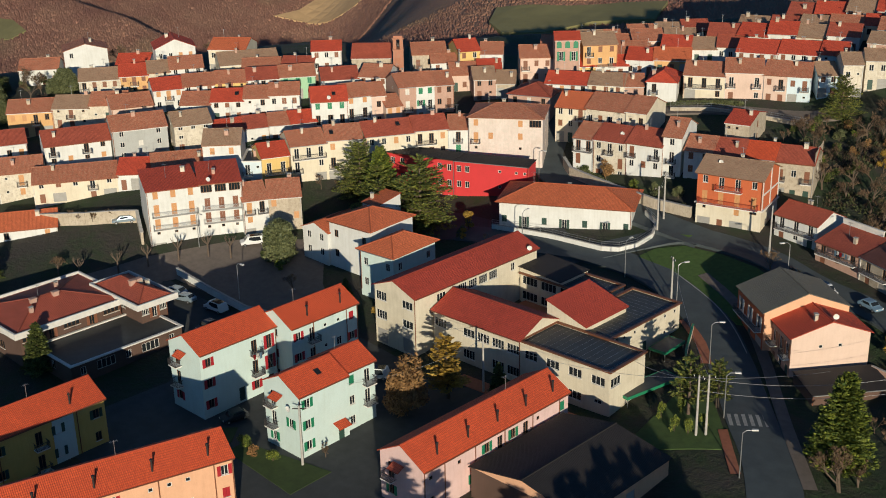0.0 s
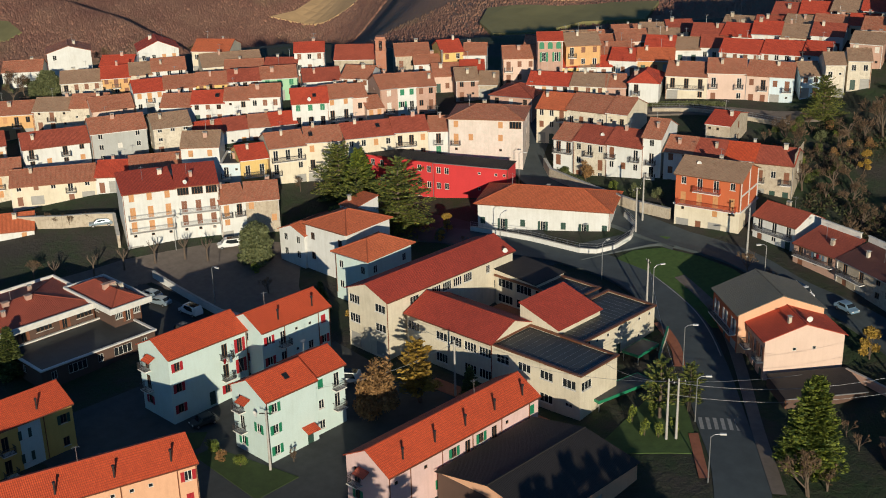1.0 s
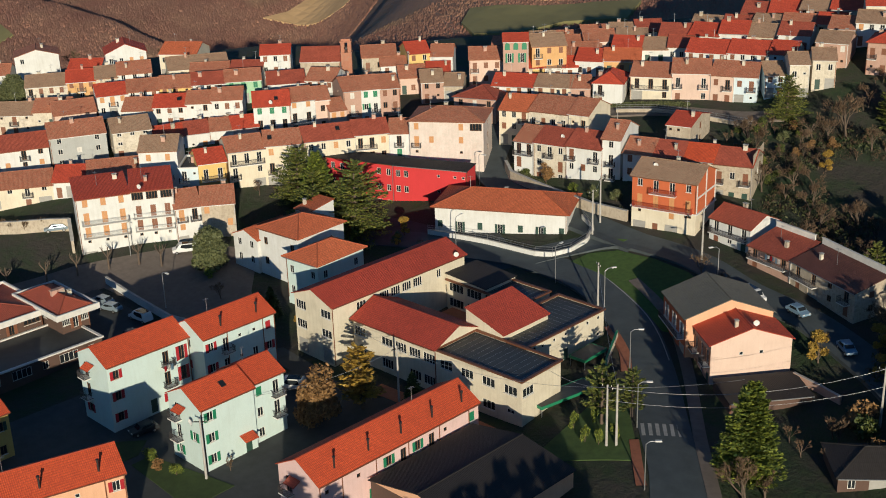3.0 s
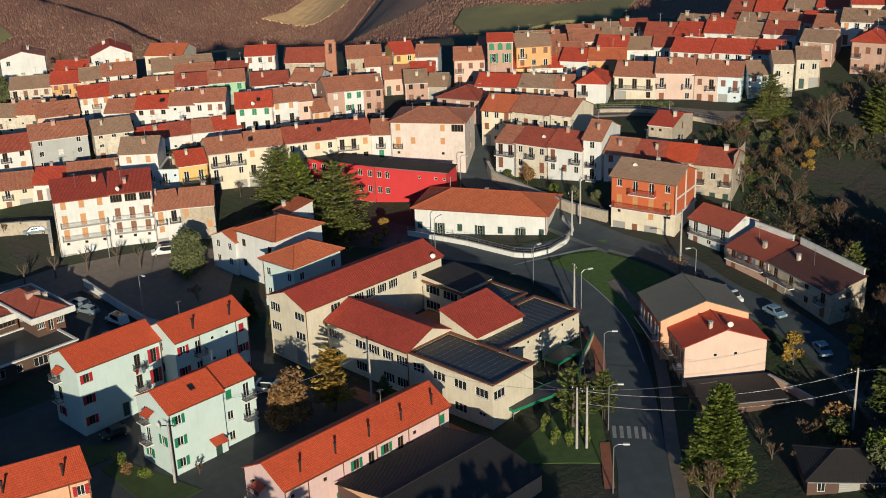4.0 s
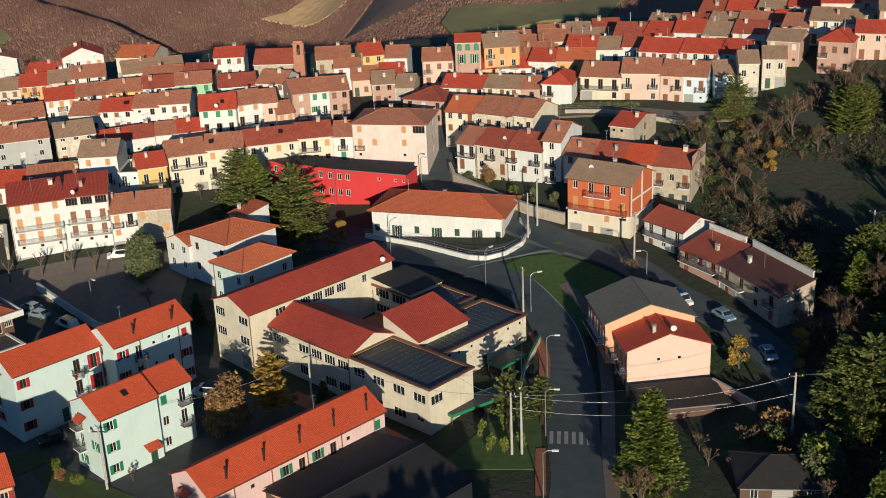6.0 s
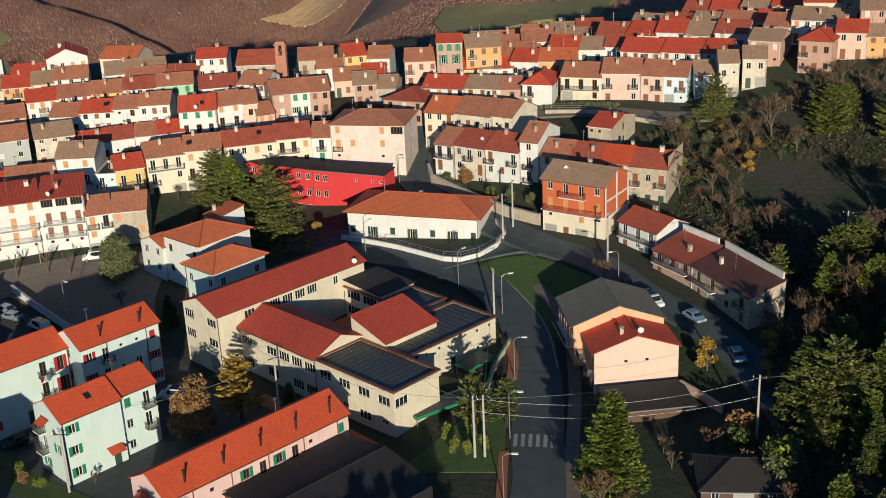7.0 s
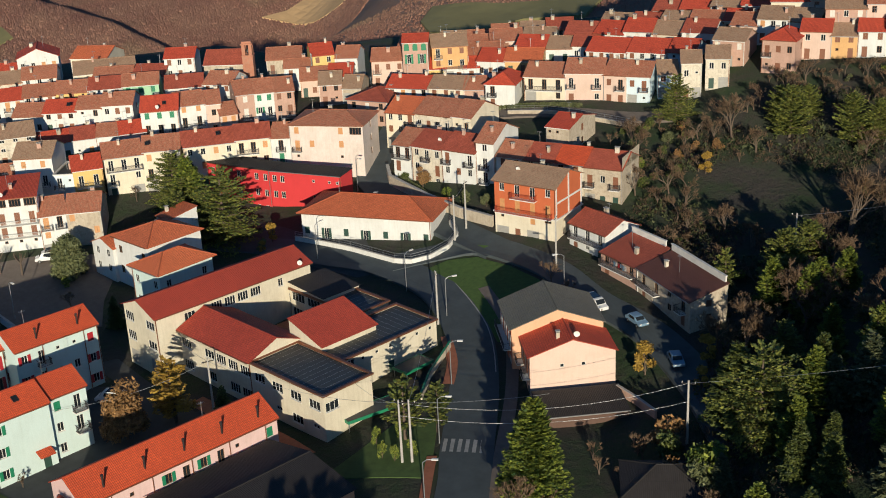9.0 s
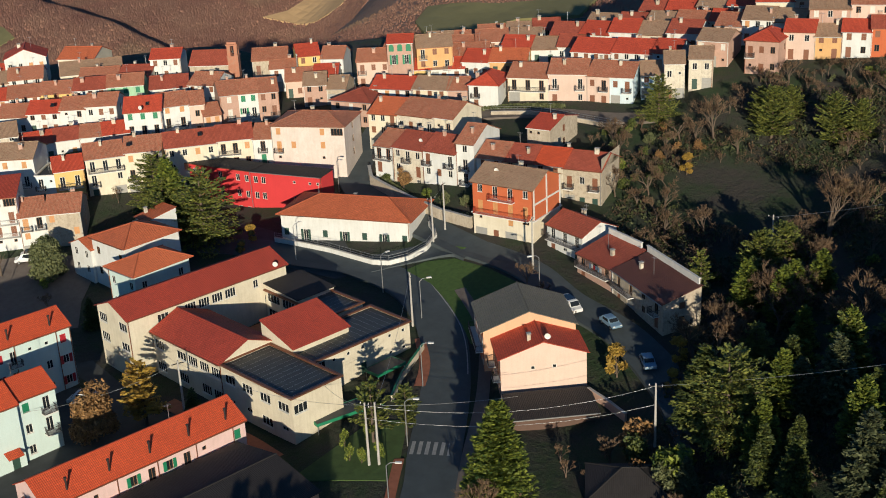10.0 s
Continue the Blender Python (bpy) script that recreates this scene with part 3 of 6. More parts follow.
        if w >= d:
            P, Q = (r, d / 2, z1), (w - r, d / 2, z1)
            prism(rb, [A, B, Q, P], g2, uv), prism(rb, [C, D, P, Q], g2, uv), prism(rb, [B, C, Q], g2, uv), prism(rb, [D, A, P], g2, uv)
        else:
            P, Q = (w / 2, r, z1), (w / 2, d - r, z1)
            prism(rb, [A, B, P], g2, uv), prism(rb, [C, D, Q], g2, uv), prism(rb, [B, C, Q, P], g2, uv), prism(rb, [D, A, P, Q], g2, uv)
        caps = [(P, Q)] + [(A, P), (B, P if w < d else Q), (C, Q), (D, P if w >= d else Q)]
    elif kind == "shed":
        k = rise / d
        prism(rb, [(-0.15, -o, H - k * o + top), (w + 0.15, -o, H - k * o + top), (w + 0.15, d + 0.2, H + rise + k * 0.2 + top), (-0.15, d + 0.2, H + rise + k * 0.2 + top)], g2, uv)
        caps = []
    else:
        prism(rb, [(0.15, 0.15, H - 0.25), (w - 0.15, 0.15, H - 0.25), (w - 0.15, d - 0.15, H - 0.25), (0.15, d - 0.15, H - 0.25)], 0.1, uv)
        caps = []
    rf = part("roof", rb, MEMBRANE if kind == "flat" else ROOF[roof], root)
    if kind == "flat":
        cb = bmesh.new()
        for q in ((-0.25, -0.25, w + 0.25, 0.2), (-0.25, d - 0.2, w + 0.25, d + 0.25), (-0.25, 0.2, 0.2, d - 0.2), (w - 0.2, 0.2, w + 0.25, d - 0.2)):
            box(cb, q[0], q[1], H - 0.12, q[2], q[3], H + 0.12)
        part("coping", cb, COPPER if wall == "school" else PALE, root)
        for i in range(int(w / 1.1) if wall == "school" else 0):
            part("seam", kept(("seam", round(d, 1)), lambda bm: box(bm, -0.011, 0.3, -0.02, 0.011, d - 0.3, 0.006)), STEEL, rf, m=Matrix.Translation((0.8 + 1.1 * i, 0, H - 0.245)))
    if caps:
        cb = bmesh.new()
        for a, b in caps:
            if (Vector(a) - Vector(b)).length > 0.1:
                tube(cb, Vector(a) + Vector((0, 0, 0.0)), Vector(b) + Vector((0, 0, 0.0)), 0.11, 0.11, 6)
        part("ridge_cap", cb, ROOF[roof], rf)
    if gutter and kind in ("gable", "shed", "hip"):
        gb = bmesh.new()
        e = H - (rise / (d / 2) * o if kind == "gable" else rise / d * o if kind == "shed" else 0.05)
        box(gb, -0.1, -o - 0.12, e - 0.02, w + 0.1, -o + 0.0, e + 0.1)
        part("gutter", gb, COPPER if fine else rng.choice([COPPER, PALE, STEEL]), root)
        pb = bmesh.new()
        px = 0.12 if rng.random() < 0.5 else w - 0.12
        box(pb, px - 0.05, -0.12, 0, px + 0.05, -0.02, e)
        part("downpipe", pb, COPPER if fine else rng.choice([COPPER, PALE, STEEL]), root)
    for i in range(chimneys):
        cx, cy = rng.uniform(0.15, 0.85) * w, rng.uniform(0.25, 0.75) * d
        zz = {"gable": H + rise * (1 - abs(cy - d / 2) / (d / 2)), "gable_x": H + rise * (1 - abs(cx - w / 2) / (w / 2)), "shed": H + rise * cy / d, "hip": H + rise * 0.5}.get(kind, H)
        sz = rng.choice([0.5, 0.6, 0.8])
        ch = part("chimney", kept(("chimney", sz), lambda bm: box(bm, -sz / 2, -0.25, -0.6, sz / 2, 0.25, 0.95)), rng.choice([WALL["worn"], WALL["stone"], WALL["brick"]]), root, m=Matrix.Translation((cx, cy, zz)))
        part("chimney_cap", kept(("chimney_cap", sz), lambda bm: (box(bm, -sz / 2 - 0.08, -0.33, 1.15, sz / 2 + 0.08, 0.33, 1.22), [box(bm, sx * (sz / 2 - 0.1) - 0.05, sy - 0.05, 0.95, sx * (sz / 2 - 0.1) + 0.05, sy + 0.05, 1.15) for sx in (-1, 1) for sy in (-0.18, 0.18)])), CONCRETE, ch)
    for i in range(pipes):
        cx = w * (i + 0.6) / pipes
        cy = 0.9
        zz = H + rise * cy / (d / 2)
        part("flue_pipe", kept(("flue_pipe",), lambda bm: (tube(bm, (0, 0, -0.3), (0, 0, 1.7), 0.13, 0.13, 8), tube(bm, (0, 0, 1.5), (0, 0, 1.75), 0.2, 0.2, 8))), DARK, root, m=Matrix.Translation((cx, cy, zz)))
        part("downpipe", kept(("long_downpipe", round(H, 1)), lambda bm: tube(bm, (0, 0, 0), (0, 0, H + 0.1), 0.07, 0.07, 6)), COPPER, root, m=Matrix.Translation((cx + 0.3, -0.1, 0)))
    if antenna and rng.random() < 0.55:
        def aerial(bm):
            tube(bm, (0, 0, -0.5), (0, 0, 2.3), 0.035, 0.03, 5)
            tube(bm, (-0.5, 0, 2.1), (0.5, 0, 2.1), 0.02, 0.02, 4)
            for q in range(6):
                tube(bm, (-0.45 + 0.17 * q, -0.3, 2.1), (-0.45 + 0.17 * q, 0.3, 2.1), 0.012, 0.012, 4)
        part("antenna", kept(("antenna",), aerial), STEEL, root, m=Matrix.Translation((w * rng.uniform(0.2, 0.8), d / 2, H + (rise if kind != "flat" else 0))))
    return root


def terrace(pts, eaves, d, units, yaw=None, **kw):
    """A row of houses whose facades join pts; each unit gives wall, roof, shutters and, if set, more."""
    out = []
    n = len(pts) - 1
    for i in range(n):
        a, b = Vector(pts[i]), Vector(pts[i + 1])
        e = eaves if isinstance(eaves, (int, float)) else eaves[i]
        u = units[i % len(units)]
        extra = dict(kw)
        if len(u) > 3:
            extra.update(u[3])
        mid = (a + b) / 2
        v = b - a
        lay = math.degrees(math.atan2(v.y, v.x))
        base = extra.pop("base", None)
        base = g(mid.x, mid.y) if base is None else base
        base = min(base, e - 2.8)
        dd = extra.pop("d", d * 1.18)
        extra.setdefault("shut", u[2])
        out.append(house(a.x, a.y, lay, v.length, dd, base, e, u[0], u[1], **extra))
    return out


# ---- roads and paving ----
ribbon("road", [(-45, 85), (-66, 117), (-76, 128.5), (-88, 142), (-99, 151.5), (-113, 158.5), (-127, 159.5), (-139, 156), (-152, 153), (-170, 143)], 7.0, ROADTAR, 0.06, "dark asphalt road curving past the school", "road")
ribbon("road_upper", [(-127, 160.5), (-123.5, 166), (-117, 172.5), (-108, 173.5), (-99, 172.5), (-88, 168.5), (-74, 165.5), (-60, 158), (-48, 148)], 6.0, ROADTAR, 0.05, "dark asphalt lane with parked cars", "road")
ribbon("road_plaza", [(-112, 173), (-124, 174.5), (-137, 176), (-150, 179), (-158, 184), (-164, 193), (-170, 203)], 6.5, ROADTAR, 0.055, "asphalt street climbing into the old village", "road")
ribbon("edge_line", [(-63.7, 119.0), (-73.6, 130.5), (-85.7, 144.1), (-97.2, 154.1), (-111.8, 161.6)], 0.16, PAINT, 0.075, "faded white line along the edge of the road", "road marking")
ribbon("pavement", [(-62, 119), (-71, 129.5), (-83, 144.5), (-94, 155.5), (-106, 162.5)], 1.8, PAVING, 0.16, "narrow concrete pavement with raised kerb", "pavement")
ribbon("pavement_red", [(-70.5, 115.5), (-74, 119.5), (-77.5, 123.6)], 1.3, BRICKPAVE, 0.16, "red brick pavement beside the road", "pavement")
ribbon("pavement_red", [(-89.5, 138.2), (-93.5, 143), (-100, 148)], 1.6, BRICKPAVE, 0.16, "red brick pavement behind the school", "pavement")
ribbon("pavement_forecourt", [(-117, 113.6), (-108, 114.2), (-99, 115.0), (-92, 114.6)], 2.6, BRICKPAVE, 0.1, "red-brown paved path along the school front", "pavement")
ribbon("road_terrace", [(-153, 211), (-144, 215.8), (-135, 220.4), (-124, 225.4), (-117, 230)], 5.0, PAVING, 0.08, "pale paved terrace street below the upper houses", "road")
patch("plaza", [(-196, 84), (-190, 106), (-180, 125), (-170, 133), (-158, 122), (-150, 117), (-158, 108), (-180, 106), (-186, 84)], PAVING, 0.05, "paved village square in grey and red slabs", "pavement")
patch("yard", [(-128, 78), (-126, 112), (-138, 113), (-140, 109), (-131, 109), (-131, 80)], ASPHALT, 0.04, "asphalt yard between the apartment blocks", "pavement")
patch("blocks_yard", [(-152, 64), (-150, 92), (-127, 111), (-96, 113), (-95.4, 86), (-108, 62)], ASPHALT, 0.03, "shared asphalt yard between the apartment blocks", "pavement")
patch("yard_green", [(-135, 76), (-134, 80), (-131, 83), (-128.5, 80), (-129, 74), (-132, 72.5)], plain("rough_grass", (0.05, 0.075, 0.022), 0.95, 0, 0.6, 0.8), 0.12, "dark rough grass island in the yard", "lawn")
patch("car_park", [(-181, 96), (-181, 105), (-160, 105), (-147, 108), (-146, 96)], ASPHALT, 0.05, "asphalt car park in shade", "pavement")
patch("school_yard", [(-116, 100), (-114, 114), (-92, 114), (-94, 112)], ASPHALT, 0.045, "asphalt yard in front of the school", "pavement")
patch("market_square", [(-152, 172), (-150, 160), (-157, 160), (-176, 158), (-178, 150), (-150, 150), (-128, 154), (-126, 158)], ASPHALT, 0.05, "asphalt yard by the crimson school", "pavement")
patch("lawn", [(-119.6, 162.8), (-118.6, 166.5), (-114.5, 169.6), (-107, 169.9), (-99.5, 168.8), (-92, 165.2), (-94.4, 158.5), (-90.6, 152.6), (-92.6, 151.6), (-97.5, 154.6), (-104.5, 158.4), (-112, 161.6)], plain("lawn_green", (0.07, 0.13, 0.025), 0.95, 0, 0.6, 1.2), 0.1, "mown grass bank beside the road", "lawn")
patch("traffic_island", [(-118.2, 170.6), (-117.8, 172.4), (-115.2, 173.2), (-115.6, 171.2)], plain("island_grass", (0.08, 0.15, 0.03), 0.95, 0, 0.6, 1.2), 0.2, "small kerbed grass island at the junction", "lawn")
patch("lawn_school", [(-86, 112), (-74, 120), (-84, 131), (-88, 128)], plain("lawn_patchy", (0.07, 0.12, 0.03), 0.95, 0, 0.6, 0.8), 0.1, "patchy lawn with paths beside the school", "lawn")
patch("lawn_house", [(-127, 78), (-112, 77), (-112, 84), (-127, 81)], plain("lawn_dark", (0.05, 0.08, 0.02), 0.95, 0, 0.6, 0.8), 0.1, "small hedged lawn in front of the white block", "lawn")
_zb = bmesh.new()
for i in range(7):
    a = Vector((-78.6 + 5.2 * (i + 0.5) / 7, 126.3 + 4.4 * (i + 0.5) / 7, 0))
    t, n = Vector((-0.64, 0.77, 0)), Vector((0.77, 0.64, 0))
    vs = [a + t * s + n * q for s, q in ((-1.6, -0.25), (-1.6, 0.25), (1.6, 0.25), (1.6, -0.25))]
    _zb.faces.new([_zb.verts.new((v.x, v.y, g(v.x, v.y) + 0.085)) for v in vs])
bmesh.ops.recalc_face_normals(_zb, faces=_zb.faces)
tagged(part("crossing", _zb, PAINT), "white painted pedestrian crossing stripes", "road marking", kind="structure")

# ---- the near apartment blocks ----
house(-117.4, 83.5, 90, 8.6, 7.4, -3.2, 6.2, "mint", "new", rise=1.9, rows=["s.d", "s..", "s.."], left=["s.", "Ds", "D."], shut="green", fine=1, chimneys=0, pipes=0, label="mint-white three-storey apartment block with green shutters", name="apartment_block", seed=3)
house(-118.2, 92.1, 90, 5.8, 7.0, -3.2, 6.2, "mint", "new", rise=1.75, rows=["w.", "wD", "hD"], right=["", "w", "w"], shut="green", fine=1, chimneys=0, label="mint-white stair wing of the apartment block", name="apartment_block", seed=4)
house(-136.5, 81.3, 90, 13.6, 7.6, -2.9, 6.9, "mint", "new", rise=1.9, rows=["s.dsw", "s..DS", "s..DS"], left=["s.", "D.", "D."], shut="red", fine=1, chimneys=0, label="white three-storey apartment block with red shutters", name="apartment_block", seed=5)
house(-132.9, 95.0, 90, 13.0, 7.6, -2.6, 7.4, "mint", "new", rise=1.9, rows=["s.oos", "sDows", "sDooc"], right=["w", "w", "w"], shut="red", fine=1, chimneys=0, pipes=2, label="white three-storey apartment block with red shutters", name="apartment_block", seed=6)
house(-95.2, 84.6, 90, 28.0, 7.7, -3.0, 3.5, "pink", "new", rise=2.1, rows=["w..sDs.w..w", "o.o.sDsDo.h"], left=["s.", "D."], right=["c", "c"], shut="green", fine=1, chimneys=0, pipes=5, label="pink two-storey terrace block with red tiled roof", name="apartment_block", seed=7)
house(-122.0, 36.0, 74.2, 34.5, 8.0, -4.0, 5.4, "peach", "new", rise=2.0, rows=["w.w.s.w.s.oow.s", "w.w.s.w.s.oow.c", "w.w.s.w.s.ooo.s"], right=["s", "c", "s"], shut="red", fine=1, chimneys=0, pipes=5, label="peach three-storey apartment block with red shutters", name="apartment_block", seed=8)
ochre_block = house(-142.2, 46.0, 90, 23.0, 7.8, -4.0, 3.0, "ochre", "new", rise=2.0, rows=["w.s.Ds.w", "s.s.Ds.s"], right=["s", "s"], shut="dark", fine=1, chimneys=0, pipes=2, label="ochre yellow apartment block with dark shutters", name="apartment_block", seed=9)
bm = bmesh.new()
box(bm, 15.0, -0.03, -1.0, 18.2, 0.0, 6.9)
part("stair_panel", bm, WALL["mint"], ochre_block, "pale blue-white stair panel")
# awnings over the gable balconies
for x, y, z, mm in ((-121.5, 83.2, 4.9, "new"), (-140.6, 81.0, 5.7, "new"), (-99.4, 84.3, 2.4, "maroon")):
    bm = bmesh.new()
    uv = bm.loops.layers.uv.new("UVMap")
    prism(bm, [(-1.0, -1.0, 0), (1.0, -1.0, 0), (1.0, 0.1, 0.55), (-1.0, 0.1, 0.55)], 0.1, uv)
    tagged(part("tiled_canopy", bm, ROOF[mm], m=pose(x, y, z)), "small red tiled canopy over a balcony", "canopy")
bm = bmesh.new()
uv = bm.loops.layers.uv.new("UVMap")
prism(bm, [(-1.1, -1.3, 0), (1.1, -1.3, 0), (1.1, 0.1, 0.55), (-1.1, 0.1, 0.55)], 0.1, uv)
tagged(part("tiled_canopy", bm, ROOF["new"], m=pose(-117.3, 90.3, -0.6, 0, 0, 90)), "small red tiled canopy over the entrance", "canopy")

# ---- the low civic building and car park ----
for x0, y0, x1, y1, zz in ((-186, 72, -172, 90, 2.6), (-178.5, 90.5, -166.5, 95.5, 3.0)):
    civic = house(x1, y0, 90, y1 - y0, x1 - x0, -3.0, zz, "umber", "maroon", "hip", rise=1.7, rows=["TSTST"[: 3 if y1 - y0 < 8 else 5], "TSTST"[: 3 if y1 - y0 < 8 else 5]], over=1.1, chimneys=2, fine=1, label="low weathered civic building with deep eaves and dark red hip roof", name="civic_building", left=["t", "t"], right=["t", "t"], seed=int(x0))
    bm = bmesh.new()
    w_, d_, e_ = y1 - y0, x1 - x0, zz + 3.0
    for q in ((-1.4, -1.4, w_ + 1.4, -1.1), (-1.4, d_ + 1.1, w_ + 1.4, d_ + 1.4), (-1.4, -1.1, -1.1, d_ + 1.1), (w_ + 1.1, -1.1, w_ + 1.4, d_ + 1.1)):
        box(bm, q[0], q[1], e_ - 0.45, q[2], q[3], e_ + 0.55)
    part("fascia", bm, PALE, civic, "deep pale concrete fascia")
    for u in (0.3, 0.52):
        bm = bmesh.new()
        box(bm, w_ * u, d_ * 0.4, e_ + 0.4, w_ * u + 1.0, d_ * 0.4 + 0.7, e_ + 2.2)
        box(bm, w_ * u - 0.1, d_ * 0.4 - 0.1, e_ + 2.2, w_ * u + 1.1, d_ * 0.4 + 0.8, e_ + 2.35)
        part("chimney", bm, WALL["brick"], civic)
house(-160.5, 74.0, 90, 20.0, 11.0, -3.2, -0.2, "umber", "maroon", "flat", rows=["wTwTw"], chimneys=0, label="low flat-roofed annex with pale fascia", name="annex_building", seed=21, right=["t"])

# ---- the school ----
house(-126.6, 114.0, 90, 29.2, 8.8, -1.8, 7.9, "school", "school", rise=1.7, rows=["............", "..........TT", "..t.TTTT.w.."], left=["g.g", "T.t", "T.t"], fine=1, chimneys=0, antenna=False, over=0.5, label="pale yellow three-storey school wing with dark red roof", name="school_wing", seed=31, frame_m=FRAME, right=["", "t", "t"])
house(-125.9, 117.6, 1.5, 17.4, 9.6, -2.0, 5.2, "school", "school", rise=1.9, rows=["T.T.TT", "T.tTTT"], fine=1, chimneys=0, antenna=False, over=0.5, label="pale yellow school front wing with dark red roof", name="school_wing", seed=32, frame_m=FRAME)
house(-108.5, 118.0, 1.5, 16.0, 8.6, -2.0, 5.1, "school", "school", "flat", rows=["lltl", "tttt"], right=["..l", "t.."], fine=1, chimneys=0, antenna=False, label="pale yellow flat-roofed school block with black membrane", name="school_block", seed=33, frame_m=FRAME)
house(-99.2, 127.0, 90, 18.4, 9.0, -0.6, 4.9, "school", "school", "flat", rows=["oo.d.oo", "tooo.oo"], fine=1, chimneys=0, antenna=False, label="flat-roofed school rear block with pale walls", name="school_block", seed=34, frame_m=FRAME, right=["..", "tt"])
house(-103.7, 127.0, 90, 10.4, 7.2, 0, 5.7, "school", "school", "shed", rise=2.2, rows=["", ""], left=["", ""], right=["", ""], fine=0, chimneys=0, antenna=True, gutter=False, over=0.45, label="pale school hall with dark red sloping roof", name="school_hall", seed=35)
house(-126.0, 138.4, 0, 16.0, 7.0, -0.5, 4.9, "school", "maroon", "flat", rows=["TTTT", "TTTT"], fine=0, chimneys=0, antenna=False, label="low school back wing with dark flat roof", name="school_wing", seed=36, frame_m=FRAME)
house(-117.8, 138.6, 90, 7.4, 8.6, -0.5, 5.3, "school", "tar", "shed", rise=0.5, rows=["", ""], fine=0, chimneys=0, antenna=False, gutter=False, over=0.3, label="school link wing with dark sloping roof", name="school_wing", seed=37)
_bm = bmesh.new()
box(_bm, -125, 127, -0.5, -111, 138.6, 0.2)
tagged(part("court", _bm, BRICKPAVE), "red paved inner courtyard of the school", "courtyard", kind="structure")

# ---- green-edged shelters beside the school ----
def shelter(x, y, yaw, w, d, h, top):
    root = thing("shelter", pose(x, y, top - h, 0, 0, yaw), "flat dark-roofed shelter with green painted fascia", "shelter", "school shelters")
    bm = bmesh.new()
    box(bm, 0.1, 0.1, h - 0.16, w - 0.1, d - 0.1, h - 0.04)
    part("roof", bm, MEMBRANE, root)
    for q in ((0, 0, w, 0.1), (0, d - 0.1, w, d), (0, 0.1, 0.1, d - 0.1), (w - 0.1, 0.1, w, d - 0.1)):
        bm = bmesh.new()
        box(bm, q[0], q[1], h - 0.45, q[2], q[3], h)
        part("fascia", bm, SHUT["green"], root)
    for px, py in ((0.15, 0.15), (w - 0.25, 0.15), (0.15, d - 0.25), (w - 0.25, d - 0.25)):
        bm = bmesh.new()
        box(bm, px, py, -1.0, px + 0.1, py + 0.1, h - 0.16)
        part("post", bm, STEEL, root)


shelter(-91.6, 121.5, 80, 10.5, 3.2, 1.9, 0.3)
shelter(-94.6, 135.0, 92, 5.5, 3.0, 2.2, 1.5)

# ---- the clinic with hip roofs ----
house(-162.0, 127.6, 4, 10.2, 11.0, 1.2, 8.7, "white", "clay", "hip", rise=2.0, rows=["w.w", "w.w"], fine=0, chimneys=0, over=0.5, label="white clinic building with orange hip roof", name="clinic", seed=41, antenna=False)
house(-149.4, 123.6, 4, 7.6, 10.8, 0.3, 7.6, "mint", "clay", "hip", rise=1.9, rows=["w.w", "w.w"], right=["w.w", "w.w"], fine=0, chimneys=0, over=0.6, label="white clinic front wing with orange hip roof", name="clinic", seed=42, antenna=False)
house(-168.4, 126.6, 4, 6.4, 9.0, 0.8, 6.4, "white", "clay", "gable_x", rise=1.3, rows=["ww", "ww"], fine=0, chimneys=0, over=0.4, label="low white clinic wing with orange roof", name="clinic", seed=43, antenna=False)
house(-164.0, 137.6, 4, 4.0, 6.0, 1.6, 9.2, "white", "clay", "shed", rise=0.8, rows=["", ""], fine=0, chimneys=1, over=0.3, label="white clinic stair tower with orange roof", name="clinic", seed=44, antenna=False)

# ---- crimson school, long white hall, roadside houses ----
house(-166.2, 164.7, 23.0, 15.6, 4.6, 0.8, 10.5, "red", "tar", "shed", rise=0.15, rows=["ww.......", "ww...o...", "ww...o.oo"], fine=0, chimneys=0, antenna=False, over=0.5, label="crimson rendered school building with low dark roof", name="crimson_school", seed=51, frame_m=PALE)
house(-185.0, 158.8, 17.0, 19.6, 4.6, 0.8, 10.6, "red", "tar", "shed", rise=0.15, rows=["w.ww.w.ww"] * 3, fine=0, chimneys=0, antenna=False, over=0.5, label="crimson rendered school wing behind the cedars", name="crimson_school", seed=52, frame_m=PALE)
house(-148.6, 158.4, 28.4, 25.0, 11.5, 2.4, 7.4, "white", "clay", "hip", rise=2.2, rows=["c.S.h.S.h.S.h"], right=["w.S"], fine=1, chimneys=1, over=0.7, shut="dark", label="long low white hall with orange hip roof", name="village_hall", seed=53)
house(-117.6, 177.6, 12.6, 12.1, 9.4, 4.4, 9.3, "cream", "brown", "flat", rows=["gdg.", "o.hl"], left=["", ""], right=["", ""], fine=1, chimneys=0, shut="wood", antenna=False, label="pale ground floor of the red balcony house", name="house", seed=61)
balcony_house = house(-117.6, 177.6, 12.6, 12.1, 9.4, 9.42, 15.1, "orange", "brown", "gable", rise=1.9, rows=["EEEE", "wBBw"], left=["", ""], right=["", ""], fine=1, chimneys=1, shut="wood", over=0.6, sink=0.0, rail=IRON_RED, label="red-orange house with two long balconies and brown roof", name="balcony_house", seed=54)
bm = bmesh.new()
for u in (0.0, 4.4, 9.05):
    box(bm, 12.1, u, 0.0, 12.18, u + 0.4, 5.7 + (1.4 if u == 4.4 else 0.0))
box(bm, 12.1, 0.4, 2.6, 12.17, 9.05, 2.95)
part("trim", bm, PALE, balcony_house, "white painted trim on the gable")
